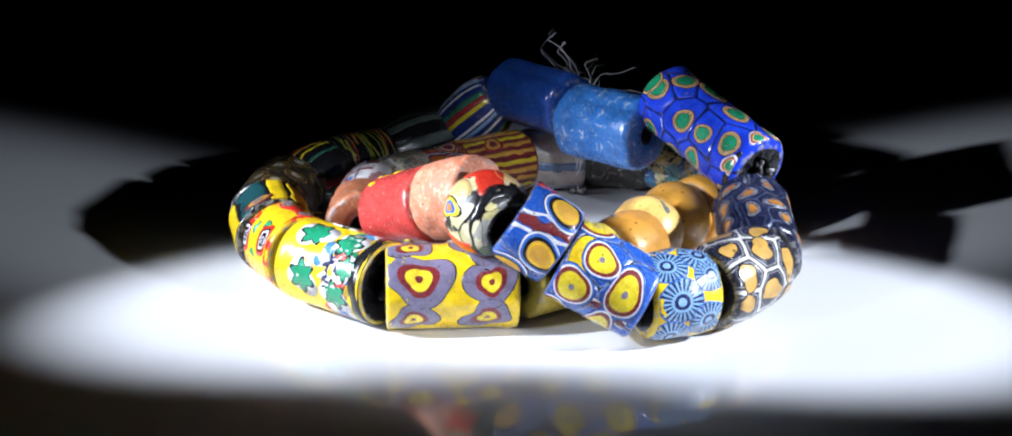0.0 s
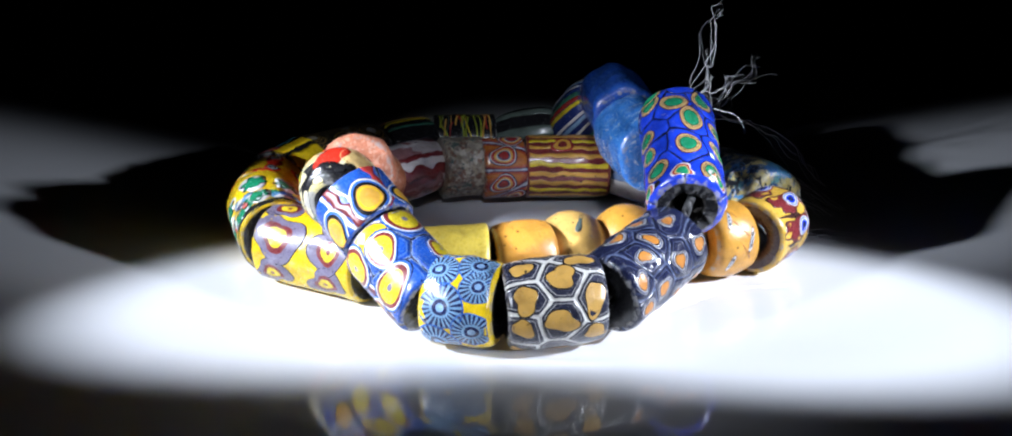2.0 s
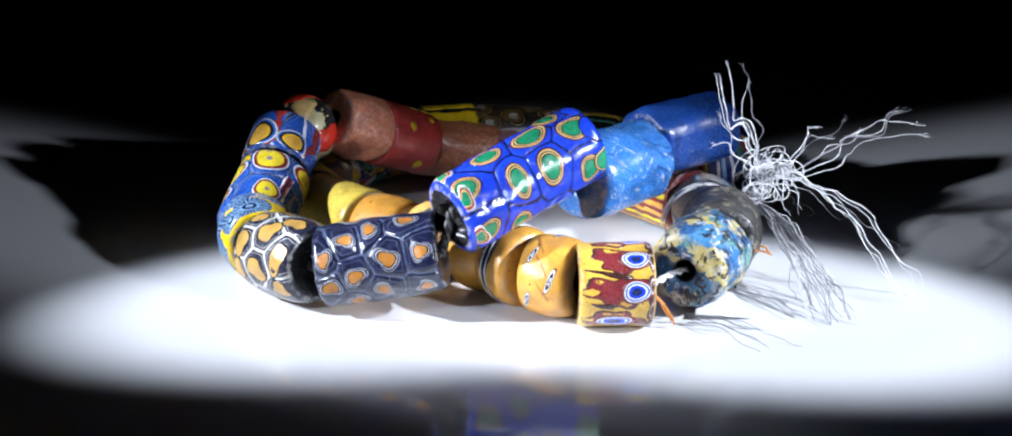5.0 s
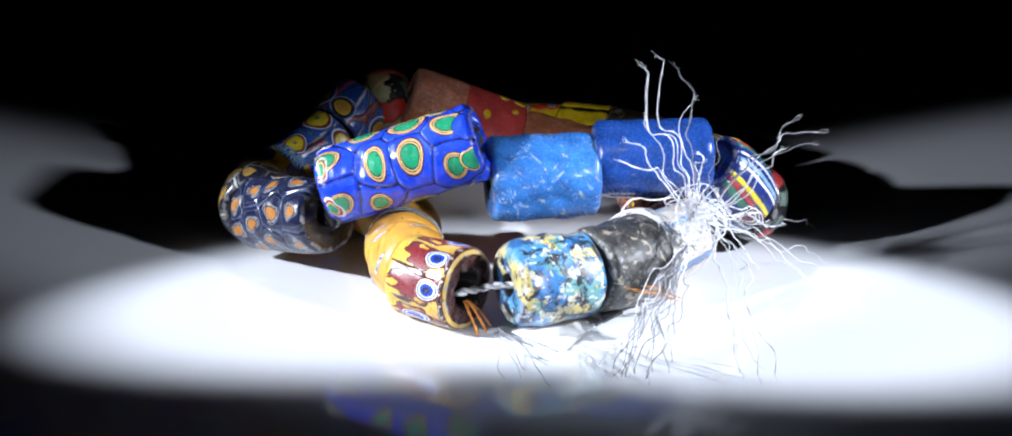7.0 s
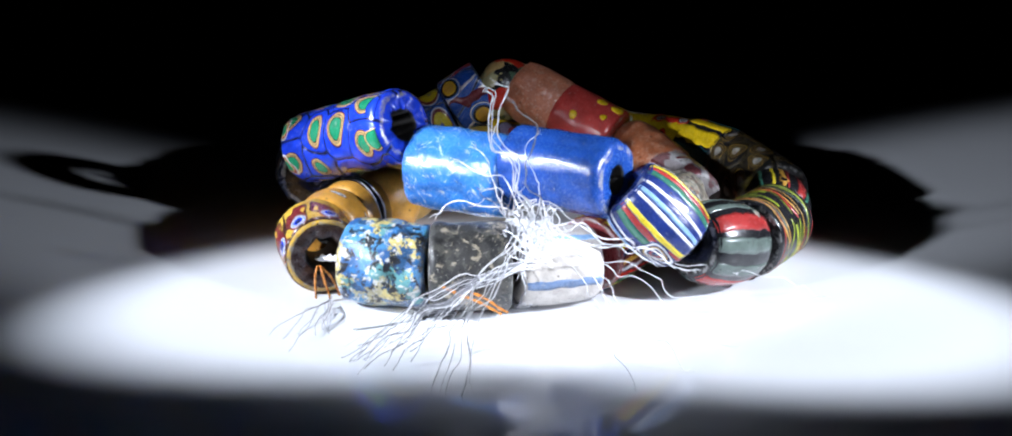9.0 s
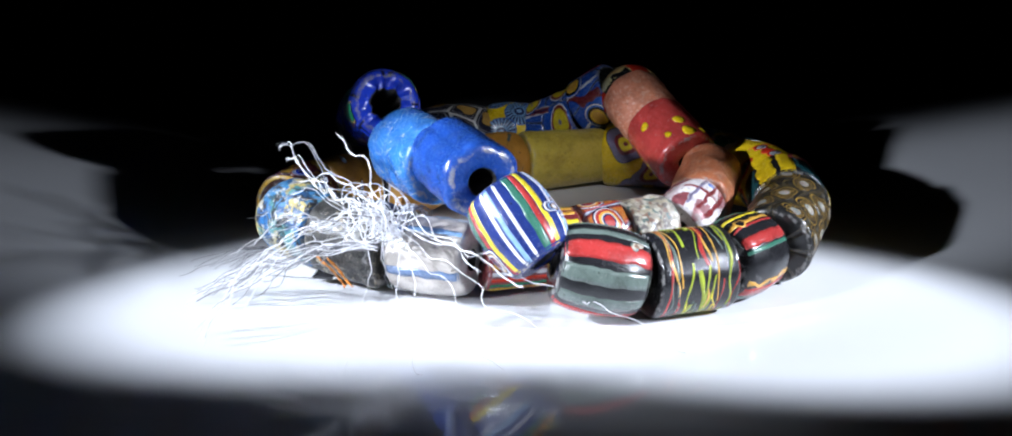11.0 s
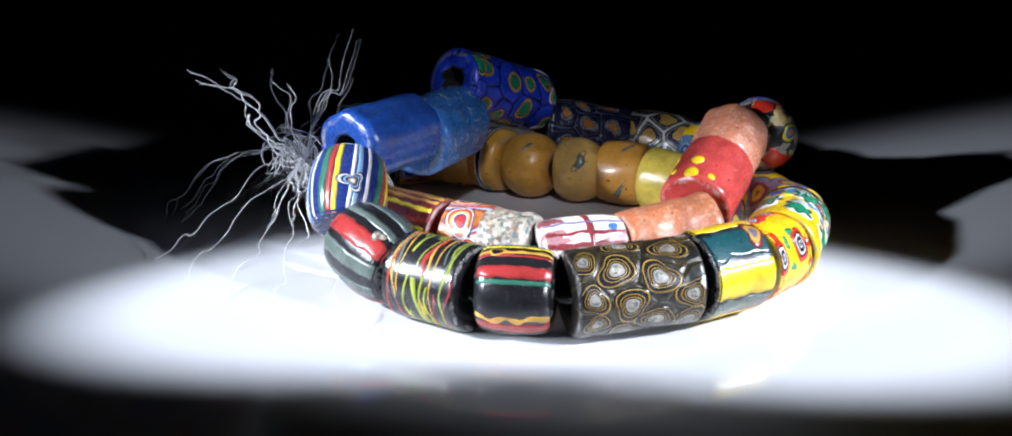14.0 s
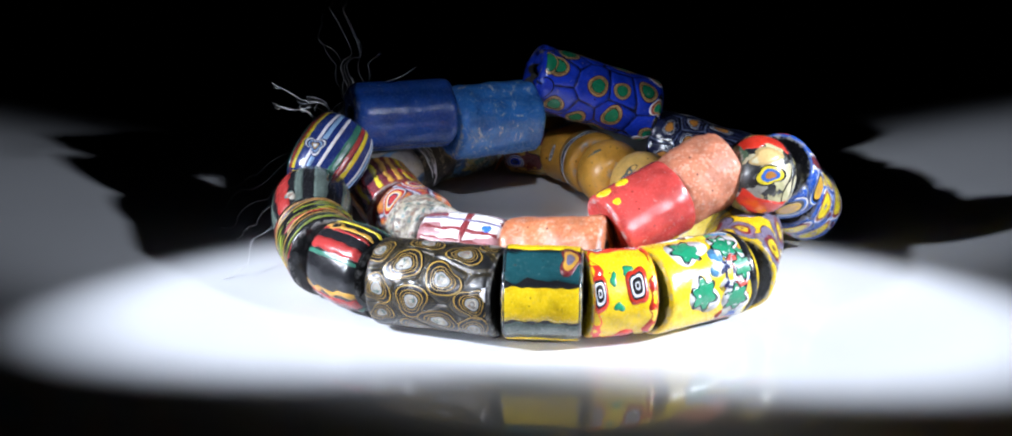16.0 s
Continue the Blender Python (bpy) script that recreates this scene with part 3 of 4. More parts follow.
# ---- round bead of red, black and cream
ball = Bead("round black, cream and red mosaic glass bead", (-3.4, -41.4, 18.0), (-8.2, -35.0, 19.5), 5.9, BALL, shape="ball", rc=0.5, hole=1.9, cap=BLACK)
ball.band(-3.1, 2.6, BLACK, wave=0.5, name="dark_end")
ball.stripe(-8, 40, RED, -2.5, 4.1, 10)
ball.stripe(-130, 34, RED, -3.0, 4.1, 0)
ball.stripe(100, 40, RED, -3.8, 4.1, 0)
ball.eye(-75, 1.0, 2.2, 1.6, [(1.0, BLACK), (0.85, LEMON), (0.6, BLUE), (0.35, ORANGE)], wobble=0.3, name="swirl")
ball.eye(-45, 1.4, 2.4, 1.4, [(1.0, CREAM)], wobble=0.35, name="swirl")
ball.eye(30, -0.5, 2.6, 2.2, [(1.0, CREAM)], wobble=0.35, name="swirl")
ball.eye(-20, -3.0, 0.9, 3.4, [(1.0, BLACK)], wobble=0.3, name="swirl")

# ---- coral, red and carnelian beads
Bead("pinkish orange coral stone bead with a rough skin", (-6.9, -33.1, 20.3), (-13.3, -27.3, 16.7), 5.7, CORAL, shape="barrel", rc=0.7, rough=0.2)
red = Bead("brick red glass bead with yellow dots", (-13.6, -27.2, 16.5), (-21.1, -20.3, 12.6), 5.75, glass("coral_red_glass", (0.46, 0.052, 0.045), 0.2, 0.6), rc=0.8, rough=0.07)
for q in ((6, 1.2, 1.0, 1.0), (5, 4.4, 1.1, 1.2), (62, -1.7, 0.7, 0.8), (-27, 4.2, 0.6, 0.6), (130, 2, 0.9, 0.9), (-140, -2, 0.9, 0.8), (40, 3.4, 0.6, 0.6)):
    red.eye(*q, [(1.0, YELLOW)], name="dot", lift=0.08)
Bead("translucent orange carnelian stone bead with a frosted skin", (-25.3, -20.8, 10.8), (-26.7, -7.1, 9.3), 5.2, CARNELIAN, rc=0.7, rough=0.18)

# ---- white and plum bead, crumb bead, swirl bead, striped bead
milk = Bead("white glass bead with plum red streaks", (-26.6, -6.3, 9.2), (-26.6, 6.0, 8.9), 5.1, MILK, shape="barrel", rc=0.9)
for t, w in ((-62, 9), (-40, 7), (-17, 6), (48, 10), (80, 24), (125, 16), (170, 20), (-100, 14)):
    milk.stripe(t, w, MAROON if w > 6 else PLUM, drift=6, wobble=0.3)
milk.band(-0.6, 0.9, MAROON, -70, 10)
milk.eye(-32, -4.2, 0.8, 0.6, [(1.0, BLUE)], name="dot")
Bead("beige crumbled glass bead with a rough skin", (-23.6, 5.9, 8.8), (-19.6, 12.0, 8.6), 5.2, CRUMB, rc=0.6, rough=0.3)
s = filled([(51, -0.4, 2.4, 2.2), (107, -0.6, 2.3, 2.0), (-44, 0.3, 2.4, 2.8)], 5.3, 6.9, 4.4, 2.2, 2.2, 17)
swirl = Bead("red, white and orange swirled glass bead", (-18.3, 10.8, 8.5), (-13.9, 15.8, 8.5), 5.4, RAINBOW, rc=0.5, seeds=s, fine=True)
for q in s:
    swirl.eye(*q, [(1.0, NAVY), (0.92, GREY), (0.84, BRICK), (0.66, AMBER), (0.52, GREY), (0.44, NAVY), (0.34, BRICK)], wobble=0.2)
tiger = Bead("brown and yellow striped glass bead", (-13.2, 17.2, 8.3), (-2.2, 26.2, 8.3), 5.6, MAROON, rc=0.5)
for i in range(11):
    tiger.stripe(-30 + i * 17, 8.5, AMBER if i % 3 else LEMON, wobble=0.25, drift=4)
for t, m in ((163, GREEN), (176, WHITE), (189, BLUE), (202, RED), (215, LEMON), (228, GREEN), (241, RED), (254, WHITE), (267, AMBER), (280, NAVY), (293, LEMON), (306, BRICK)):
    tiger.stripe(t, 8, m, wobble=0.2)
tiger.eye(30, -1.0, 2.2, 1.6, [(1.0, BRICK), (0.75, AMBER), (0.4, MAROON)], wobble=0.25)

# ---- white, grey and crumbled blue beads beside the knot
milky = Bead("white glass bead with pale blue stripes", (-1.5, 28.7, 8.1), (9.7, 28.9, 7.9), 5.7, CHALK, shape="barrel", rc=0.9)
for t, w in ((-100, 14), (92, 16), (20, 9), (-30, 10), (150, 12)):
    milky.stripe(t, w, STEEL if w < 12 else SLATE, wobble=0.12)
Bead("dark grey mottled stone bead with pale flakes", (11.3, 30.2, 8.9), (21.8, 27.8, 9.0), 6.2, GRANITE, rc=1.0, rough=0.2)
crumb = Bead("blue, yellow and black crumbled glass bead", (22.4, 27.6, 8.9), (32.9, 22.4, 9.0), 6.2, SPECKLE, shape="barrel", rc=1.0, rough=0.2)

# ---- maroon and ochre eye bead at the strand's other end
eyes = Bead("ochre and maroon glass bead with blue ringed eyes", (35.9, 17.4, 8.0), (36.6, 7.0, 8.0), 5.8, glass("ochre_streaked_glass", (0.62, 0.38, 0.055), 0.25, 0.5, 1.5), rc=0.8, hole=2.6, cap=OXBLOOD, jag=(0.5, 0.1), grow=0.0)
for q in ((-34, -0.4, 4.0, 1.9), (-80, -0.2, 4.2, 2.4), (-128, 0.2, 4.4, 2.0), (15, -0.6, 3.8, 2.2), (62, 0.0, 4.0, 2.3), (112, -0.4, 4.0, 2.2), (170, 0.2, 4.2, 2.4)):
    eyes.eye(*q, [(1.0, OXBLOOD), (0.9, MAROON)], name="flame", wobble=0.3, lobes=7, dent=0.12, lift=0.02)
for q in ((-57, 0.6, 3.6, 0.35), (-100, 1.8, 2.2, 0.3), (40, 0.6, 3.2, 0.35), (140, 0.6, 3.2, 0.35)):
    eyes.eye(*q, [(1.0, OXBLOOD)], name="dark_streak", wobble=0.4, lift=0.03, lean=0.15)
for q in ((-34, -2.5, 2.4, 1.5), (-80, -2.5, 2.3, 1.7), (-129, 0.4, 3.0, 1.4), (15, -2.5, 2.2, 1.6), (62, -2.4, 2.3, 1.7), (112, -2.6, 2.2, 1.7), (170, -2.4, 2.2, 1.8)):
    eyes.eye(*q, [(1.0, MAROON), (0.82, WHITE), (0.74, BLUE), (0.62, WHITE), (0.52, COBALT), (0.3, NAVY)], wobble=0.10, lift=0.05)
eyes.band(-4.9, 0.8, OXBLOOD, wave=0.5, name="dark_end", lift=0.035)
for t in range(0, 360, 36):
    eyes.eye(t, -4.7, 0.6, 1.8, [(1.0, OXBLOOD), (0.78, MAROON), (0.6, GREY), (0.46, OXBLOOD)], wobble=0.3, name="cane_end", lift=0.05)

# ---- ochre beads
leaf = Bead("ochre yellow glass bead with white leaf marks", (34.5, 7.0, 8.0), (31.9, 0.9, 8.0), 5.8, OCHRE, shape="barrel", rc=1.0, cap=OCHRE_DARK)
for q in ((-78, -1.6, 0.42, 2.0), (-43, 1.6, 0.36, 1.6), (14, -0.4, 0.42, 1.7), (-112, 1.9, 0.4, 1.6), (80, 0, 0.42, 1.8), (150, 0, 0.42, 1.8)):
    leaf.eye(*q, [(1.0, OXBLOOD), (0.88, WHITE), (0.66, BLACK), (0.34, WHITE), (0.15, BLACK)], lean=0.3, name="leaf_mark", wobble=0.1)
for q in ((-60, -0.2, 0.2, 2.2), (-25, 1.0, 0.18, 1.6), (-95, -0.6, 0.2, 1.6)):
    leaf.eye(*q, [(1.0, ORANGE)], name="streak", lean=-0.6, wobble=0.4, lift=0.02)
ringed = Bead("ochre glass bead with black and white rings", (31.0, 0.3, 8.0), (26.4, -3.2, 8.0), 5.9, OCHRE, shape="barrel", rc=0.9)
for z, w, m in ((0.2, 1.9, BLACK), (-0.25, 0.28, WHITE), (0.75, 0.28, WHITE)):
    ringed.band(z, w, m, wave=0.12, lift=0.03 if m is BLACK else 0.06)
streaked = [Bead("ochre yellow glass bead with worn pits", (26.0, -3.7, 8.0), (20.2, -9.8, 8.0), 5.9, OCHRE, shape="ball", rc=0.9, taper=0.0, cap=OCHRE_DARK),
            Bead("pale ochre glass bead with green streaks", (19.6, -10.4, 8.0), (16.5, -17.9, 8.0), 5.8, OCHRE_PALE, shape="ball", rc=0.9),
            Bead("dark ochre glass bead with green streaks", (17.0, -18.5, 7.9), (12.1, -24.8, 7.8), 5.7, OCHRE_DARK, shape="barrel", rc=1.0)]
for b, q in ((streaked[1], (60, 0.5, 0.9, 1.9)), (streaked[1], (-30, 0.5, 0.5, 1.6)), (streaked[2], (110, 0.8, 0.5, 2.2)), (streaked[2], (20, 1.2, 0.4, 1.8)), (streaked[0], (40, 1.0, 0.3, 1.3))):
    b.eye(*q, [(1.0, SAGE)], name="streak", wobble=0.45, lift=0.012, lean=0.6)
Bead("olive yellow glass tube bead", (10.6, -25.4, 7.6), (-1.0, -35.5, 7.6), 5.3, OLIVE, rc=0.7, taper=-0.06)

# ---- yellow and plum bead
plum = Bead("yellow glass bead with large plum eyes", (-2.2, -36.3, 7.7), (-19.3, -38.2, 7.9), 5.85, YELLOW, rc=0.5, rough=0.12, cap=BLACK)
for q in ((-60, 4.6, 4.2, 4.4), (-118, 5.4, 3.0, 2.6), (-65, -5.2, 3.2, 3.8), (-115, -4.6, 3.4, 2.4), (-10, -3.6, 3.4, 3.2), (-5, 5.6, 3.0, 2.6), (45, 4, 3.6, 3.6), (55, -4.5, 3.6, 3.6), (110, 0.5, 3.6, 3.6), (165, 4.8, 3.4, 3.4), (165, -4.4, 3.4, 3.4)):
    plum.eye(*q, [(1.0, BLACK), (0.96, PLUM), (0.58, MAROON), (0.38, LEMON), (0.12, MAROON)], wobble=0.34, lobes=5, dent=0.03)

# ---- yellow bead with green stars
star = Bead("yellow glass bead with green stars and a mosaic end", (-20.0, -37.5, 8.2), (-32.5, -28.9, 8.6), 6.0, YELLOW, rc=0.6, cap=BLACK)
star.band(-7.4, 1.8, BLACK, wave=0.3, name="dark_end", lift=0.05)
star.band(-4.2, 5.0, TESSERA, wave=0.9, name="mosaic_end", freq=2.0)
star.eye(-50, -1.0, 1.8, 1.6, [(1.0, TESSERA)], name="mosaic_patch", wobble=0.5)
for q in ((-21, 2.9, 2.3, 2.1), (-86, 2.4, 2.1, 2.2), (-25, -3.6, 2.0, 2.0), (-100, -3.6, 2.0, 2.0), (30, 0.5, 2.2, 2.2), (80, -3, 2.2, 2.2), (130, 2, 2.2, 2.2), (180, -2, 2.2, 2.2), (-60, -5.0, 1.5, 1.6)):
    star.eye(q[0], q[1], q[2] * 1.28, q[3] * 1.2, [(1.0, WHITE)], name="white_patch", wobble=0.3, lift=0.045)
    star.eye(*q, [(1.0, BLACK), (0.84, GREEN)], name="star", lobes=6, dent=0.24, wobble=0.04, lift=0.06)

# ---- yellow and red eyed bead
mask = Bead("yellow and red glass bead with black and white eyes", (-32.8, -28.5, 8.8), (-37.4, -21.8, 8.9), 5.85, YELLOW, rc=0.6)
for z, w in ((4.3, 1.9), (-4.4, 1.7)):
    mask.band(z, w, RED, wave=0.5, name="red_band", freq=2.6)
for t, z, w, h in ((8, 0.4, 2.0, 1.3), (90, -1, 2, 2), (150, 1, 2, 2), (-150, 0, 2, 2)):
    mask.eye(t, z, w, h, [(1.0, RED)], name="red_patch", wobble=0.35, lift=0.025)
for q in ((-62, -1.6, 1.5, 2.7), (-69, 3.6, 1.2, 2.6), (8, 2.4, 1.2, 1.4), (12, -2.4, 1.2, 1.4), (65, 0, 1.4, 2.4), (120, 1, 1.4, 2.4), (175, -1, 1.4, 2.4)):
    mask.eye(*q, [(1.0, RED), (0.74, BLACK), (0.60, WHITE), (0.46, BLACK), (0.22, WHITE), (0.14, BLACK)], lift=0.06, lobes=4, dent=0.10)
for q in ((-40, -0.5, 0.8, 0.7), (-52, 1.6, 0.5, 0.9), (-88, 1.0, 0.6, 0.7)):
    mask.eye(*q, [(1.0, GREEN)], name="green_fleck", wobble=0.4)

# ---- teal and yellow panelled bead
panel = Bead("square-sided glass bead of teal and yellow panels", (-37.8, -21.2, 9.0), (-40.7, -12.0, 9.0), 6.25, BLACK, rc=0.6, facet=(4, 0.05))
for t, w, m in ((6, 22, YELLOW), (-32, 44, TEAL), (-84, 42, YELLOW), (-124, 28, SAGE), (-160, 30, YELLOW), (165, 32, TEAL), (122, 36, YELLOW), (78, 38, TEAL), (40, 30, YELLOW)):
    panel.stripe(t, w, m, wobble=0.08, name="panel")
panel.eye(-24, -3.6, 1.6, 2.0, [(1.0, MAROON), (0.7, AMBER), (0.4, PLUM)], name="swirl", wobble=0.4, lift=0.06)

# ---- large black bead with white eyes
s = filled([(-44, 3.4, 2.9, 2.4), (-60, -2.4, 2.8, 2.4), (-91, 1.9, 2.8, 2.3), (-87, -6.9, 2.3, 2.4), (-118, -1.8, 3.0, 2.0), (-27, 7.6, 2.0, 2.2), (-79, 7.0, 2.0, 2.3), (-20, -4.6, 2.6, 2.0), (-114, 6.6, 1.8, 1.6), (0, 1.6, 2.4, 2.2)], 6.1, 19.7, 4.4, 2.4, 2.2, 23)
black_eyed = Bead("large black glass bead with gold-ringed white eyes", (-41.2, -11.2, 9.0), (-41.4, 5.9, 8.3), 6.05, BANDED, rc=0.8, seeds=s, fine=True, rough=0.08)
for q in s:
    black_eyed.eye(*q, [(1.0, BLACK), (0.92, GOLD), (0.86, BLACK), (0.66, GOLD), (0.62, BLACK), (0.50, GOLD), (0.46, BLACK), (0.38, ASH), (0.28, CRUMB), (0.10, ASH)], wobble=0.28)
black_eyed.eye(-74, -8.6, 0.7, 1.0, [(1.0, WHITE)], name="dot")

# ---- black beads with trailed stripes
trailed = Bead("black glass bead with red, green and yellow trails", (-39.5, 7.8, 8.2), (-35.9, 17.0, 8.3), 6.1, BLACK, shape="barrel", rc=1.5)
for t, w, m, k in ((-46, 17, BRICK, 0.08), (-60, 6, SEA, 0.12), (-12, 6, AMBER, 0.3), (-20, 4, BRICK, 0.3), (4, 5, LEMON, 0.3), (24, 6, SEA, 0.15), (-112, 8, AMBER, 0.5), (-130, 20, BRICK, 0.15), (-146, 6, SEA, 0.12), (80, 14, BRICK, 0.1), (94, 6, SEA, 0.1), (140, 8, AMBER, 0.4), (165, 12, BRICK, 0.15)):
    trailed.stripe(t, w, m, wobble=k)
trailed.eye(-12, 2.6, 1.0, 1.0, [(1.0, AMBER), (0.7, BLACK)], name="loop", wobble=0.3)
feather = Bead("black glass bead wound with thin yellow and red trails", (-35.7, 18.0, 8.2), (-27.4, 25.3, 8.2), 6.05, BLACK, rc=0.5)
rnd = random.Random(31)
for i in range(34):
    z = -5.0 + 10.0 * i / 33 + rnd.uniform(-0.2, 0.2)
    t0 = rnd.uniform(-180, 180)
    feather.band(z, rnd.uniform(0.14, 0.34), rnd.choice([LIME, LEMON, LIME, LIME, SAGE, BRICK, AMBER]), t0, t0 + rnd.uniform(70, 220), rnd.uniform(0.35, 0.7), freq=rnd.uniform(0.9, 1.8))
for i in range(5):
    t0 = rnd.uniform(-180, 180)
    feather.band(rnd.uniform(-4, 4), rnd.uniform(0.5, 0.8), rnd.choice([BRICK, LIME]), t0, t0 + rnd.uniform(40, 120), 0.6)
banded = Bead("black glass bead with red and grey-green stripes", (-26.4, 26.2, 8.1), (-16.0, 31.6, 10.6), 6.4, BLACK, shape="tub", rc=1.0)
for t, w, m in ((16, 20, SAGE), (-46, 26, BRICK), (-80, 22, SAGE), (-16, 12, SAGE), (-118, 20, SAGE), (-150, 24, BRICK), (175, 18, SAGE), (140, 20, SAGE), (105, 24, BRICK), (62, 20, SAGE)):
    banded.stripe(t, w, m, wobble=0.06)
banded.eye(-30, -3.6, 0.9, 0.9, [(1.0, CRUMB)], name="chip", wobble=0.4)
navy_striped = Bead("navy glass bead with white, red, green and yellow stripes", (-14.2, 32.6, 11.4), (-6.2, 30.3, 19.2), 6.0, glass("deep_blue_glass", (0.014, 0.03, 0.15), 0.2, 0.6), shape="tub", rc=0.9)
for i in range(4):
    for off, w, m in ((0, 5, WHITE), (22, 12, SEA), (33, 9, BRICK), (43, 8, LEMON), (66, 5, WHITE), (75, 7, STEEL)):
        navy_striped.stripe(-52 + i * 90 + off, w, m, wobble=0.06, drift=6)
navy_striped.eye(15, -1.2, 1.6, 1.6, [(1.0, NAVY), (0.88, WHITE), (0.76, NAVY), (0.6, STEEL), (0.5, NAVY), (0.34, GOLD), (0.2, WHITE)], name="swirl", lobes=3, dent=0.2, wobble=0.35)
for t0, z in ((-125, -2.6), (150, -2.6)):
    navy_striped.eye(t0, z, 2.6, 2.4, [(1.0, NAVY), (0.86, WHITE), (0.74, NAVY), (0.62, GOLD), (0.52, WHITE), (0.42, NAVY), (0.30, BRICK), (0.2, NAVY)], name="chevron", lobes=3, dent=0.3, wobble=0.3, lift=0.045)

# ---- the two blue beads
Bead("royal blue translucent glass bead, six-sided", (-4.1, 30.4, 20.7), (7.0, 17.9, 20.4), 5.75, ROYAL, rc=1.4, hole=1.9, facet=(6, 0.07), rough=0.07)
Bead("worn sky blue glass bead with white scratches", (7.8, 17.7, 18.2), (19.3, 7.6, 18.0), 6.3, SKY_BLUE, rc=1.2, facet=(5, 0.06), rough=0.13)


# ---------------------------------------------------------------- threads, cord and tag
def tube(path, r0, r1, sides=6, twist=None):
    """Points (mm) swept to a round thread, thinner at its end."""
    verts, faces = [], []
    n = len(path)
    side = Vector((0.3, 0.5, 0.8))
    for i, p in enumerate(path):
        d = (path[min(i + 1, n - 1)] - path[max(i - 1, 0)]).normalized()
        x = (side - d * side.dot(d)).normalized()
        side = x
        y = d.cross(x)
        r = r0 + (r1 - r0) * i / (n - 1)
        for j in range(sides):
            f = 2 * math.pi * j / sides
            verts.append((p + (x * math.cos(f) + y * math.sin(f)) * r) * MM)
    for i in range(n - 1):
        for j in range(sides):
            faces.append((i * sides + j, i * sides + (j + 1) % sides, (i + 1) * sides + (j + 1) % sides, (i + 1) * sides + j))
    faces += [tuple(range(sides - 1, -1, -1)), tuple((n - 1) * sides + j for j in range(sides))]
    return verts, faces


def curve(p0, h0, h1, p1, n, shake, seed):
    rnd = random.Random(seed)
    off = Vector((rnd.uniform(0, 90), rnd.uniform(0, 90), rnd.uniform(0, 90)))
    out = []
    for i in range(n + 1):
        u = i / n
        p = p0 * (1 - u) ** 3 + h0 * 3 * u * (1 - u) ** 2 + h1 * 3 * u * u * (1 - u) + p1 * u ** 3
        p = p + noise.noise_vector(p * 0.22 + off) * shake * min(1, u * 3) + noise.noise_vector(p * 0.9 + off) * shake * 0.09 * min(1, u * 3)
        p.z = max(p.z, 0.12)
        out.append(p)
    return out


def thread(p0, p1, rise, r=0.13, mat=THREAD, shake=1.6, seed=0, fray=3, name="thread", ply=True, parent=None):
    """A loose thread of two twisted plies with a frayed tip."""
    p0, p1 = Vector(p0), Vector(p1)
    span = (p1 - p0).length
    h0, h1 = p0 + (p1 - p0) * 0.3 + Vector((0, 0, rise)), p0 + (p1 - p0) * 0.72 + Vector((0, 0, rise * 0.8))
    n = max(16, int(span * 1.6))
    path = curve(p0, h0, h1, p1, n, shake, seed)
    verts, faces = [], []

    def add(points, a, b, sides):
        v, f = tube(points, a, b, sides)
        k = len(verts)
        verts.extend(v)
        faces.extend([tuple(q + k for q in g) for g in f])

    if ply:
        for turn in (0, math.pi):
            pts = []
            for i, p in enumerate(path):
                d = (path[min(i + 1, n)] - path[max(i - 1, 0)]).normalized()
                x = d.orthogonal().normalized()
                f = i * 1.1 + turn
                pts.append(p + (x * math.cos(f) + d.cross(x) * math.sin(f)) * r * 0.7)
            add(pts, r * 0.8, r * 0.6, 5)
    else:
        add(path, r, r * 0.6, 5)
    rnd = random.Random(seed + 500)
    d = (path[-1] - path[-4]).normalized()
    for _ in range(fray):
        tip = path[-1] + (d + Vector((rnd.uniform(-0.5, 0.5), rnd.uniform(-0.5, 0.5), rnd.uniform(-0.5, 0.5)))) * rnd.uniform(0.5, 1.3)
        tip.z = max(tip.z, 0.1)
        add([path[-1], path[-1].lerp(tip, 0.5) + Vector((rnd.uniform(-0.2, 0.2), rnd.uniform(-0.2, 0.2), 0.1)), tip], r * 0.5, r * 0.25, 4)
    me = mesh_of(name, verts, faces, [mat])
    return part(name, me, parent or strand)


KNOT = Vector((8.6, 36.2, 13.2))
rnd = random.Random(77)


def near(p, s):
    return Vector(p) + Vector((rnd.uniform(-s, s), rnd.uniform(-s, s), rnd.uniform(-s, s)))


k = 0
# two loose bundles that stand over the knot and sway
bundles = []
for many, spread, tall in ((7, 3.6, 24.0), (8, 5.6, 23.0)):
    hub = new("thread_bundle")
    hub.parent = strand
    tagged(hub, "loose white cotton threads with frayed tips")
    bundles.append(hub)
    base_seed = 40 + many
    for i in range(many):
        k += 1
        far = i < many // 2
        tip = near((0, 0, tall if far else tall * rnd.uniform(0.45, 0.85)), spread * (0.34 if far else 1.1))
        thread(near((0, 0, 0), 0.5), tip, rnd.uniform(-1.0, 1.0), 0.085, THREAD if k % 5 else THREAD_GREY, 2.6, base_seed if far else k, 4, parent=hub, ply=i % 2 == 0)
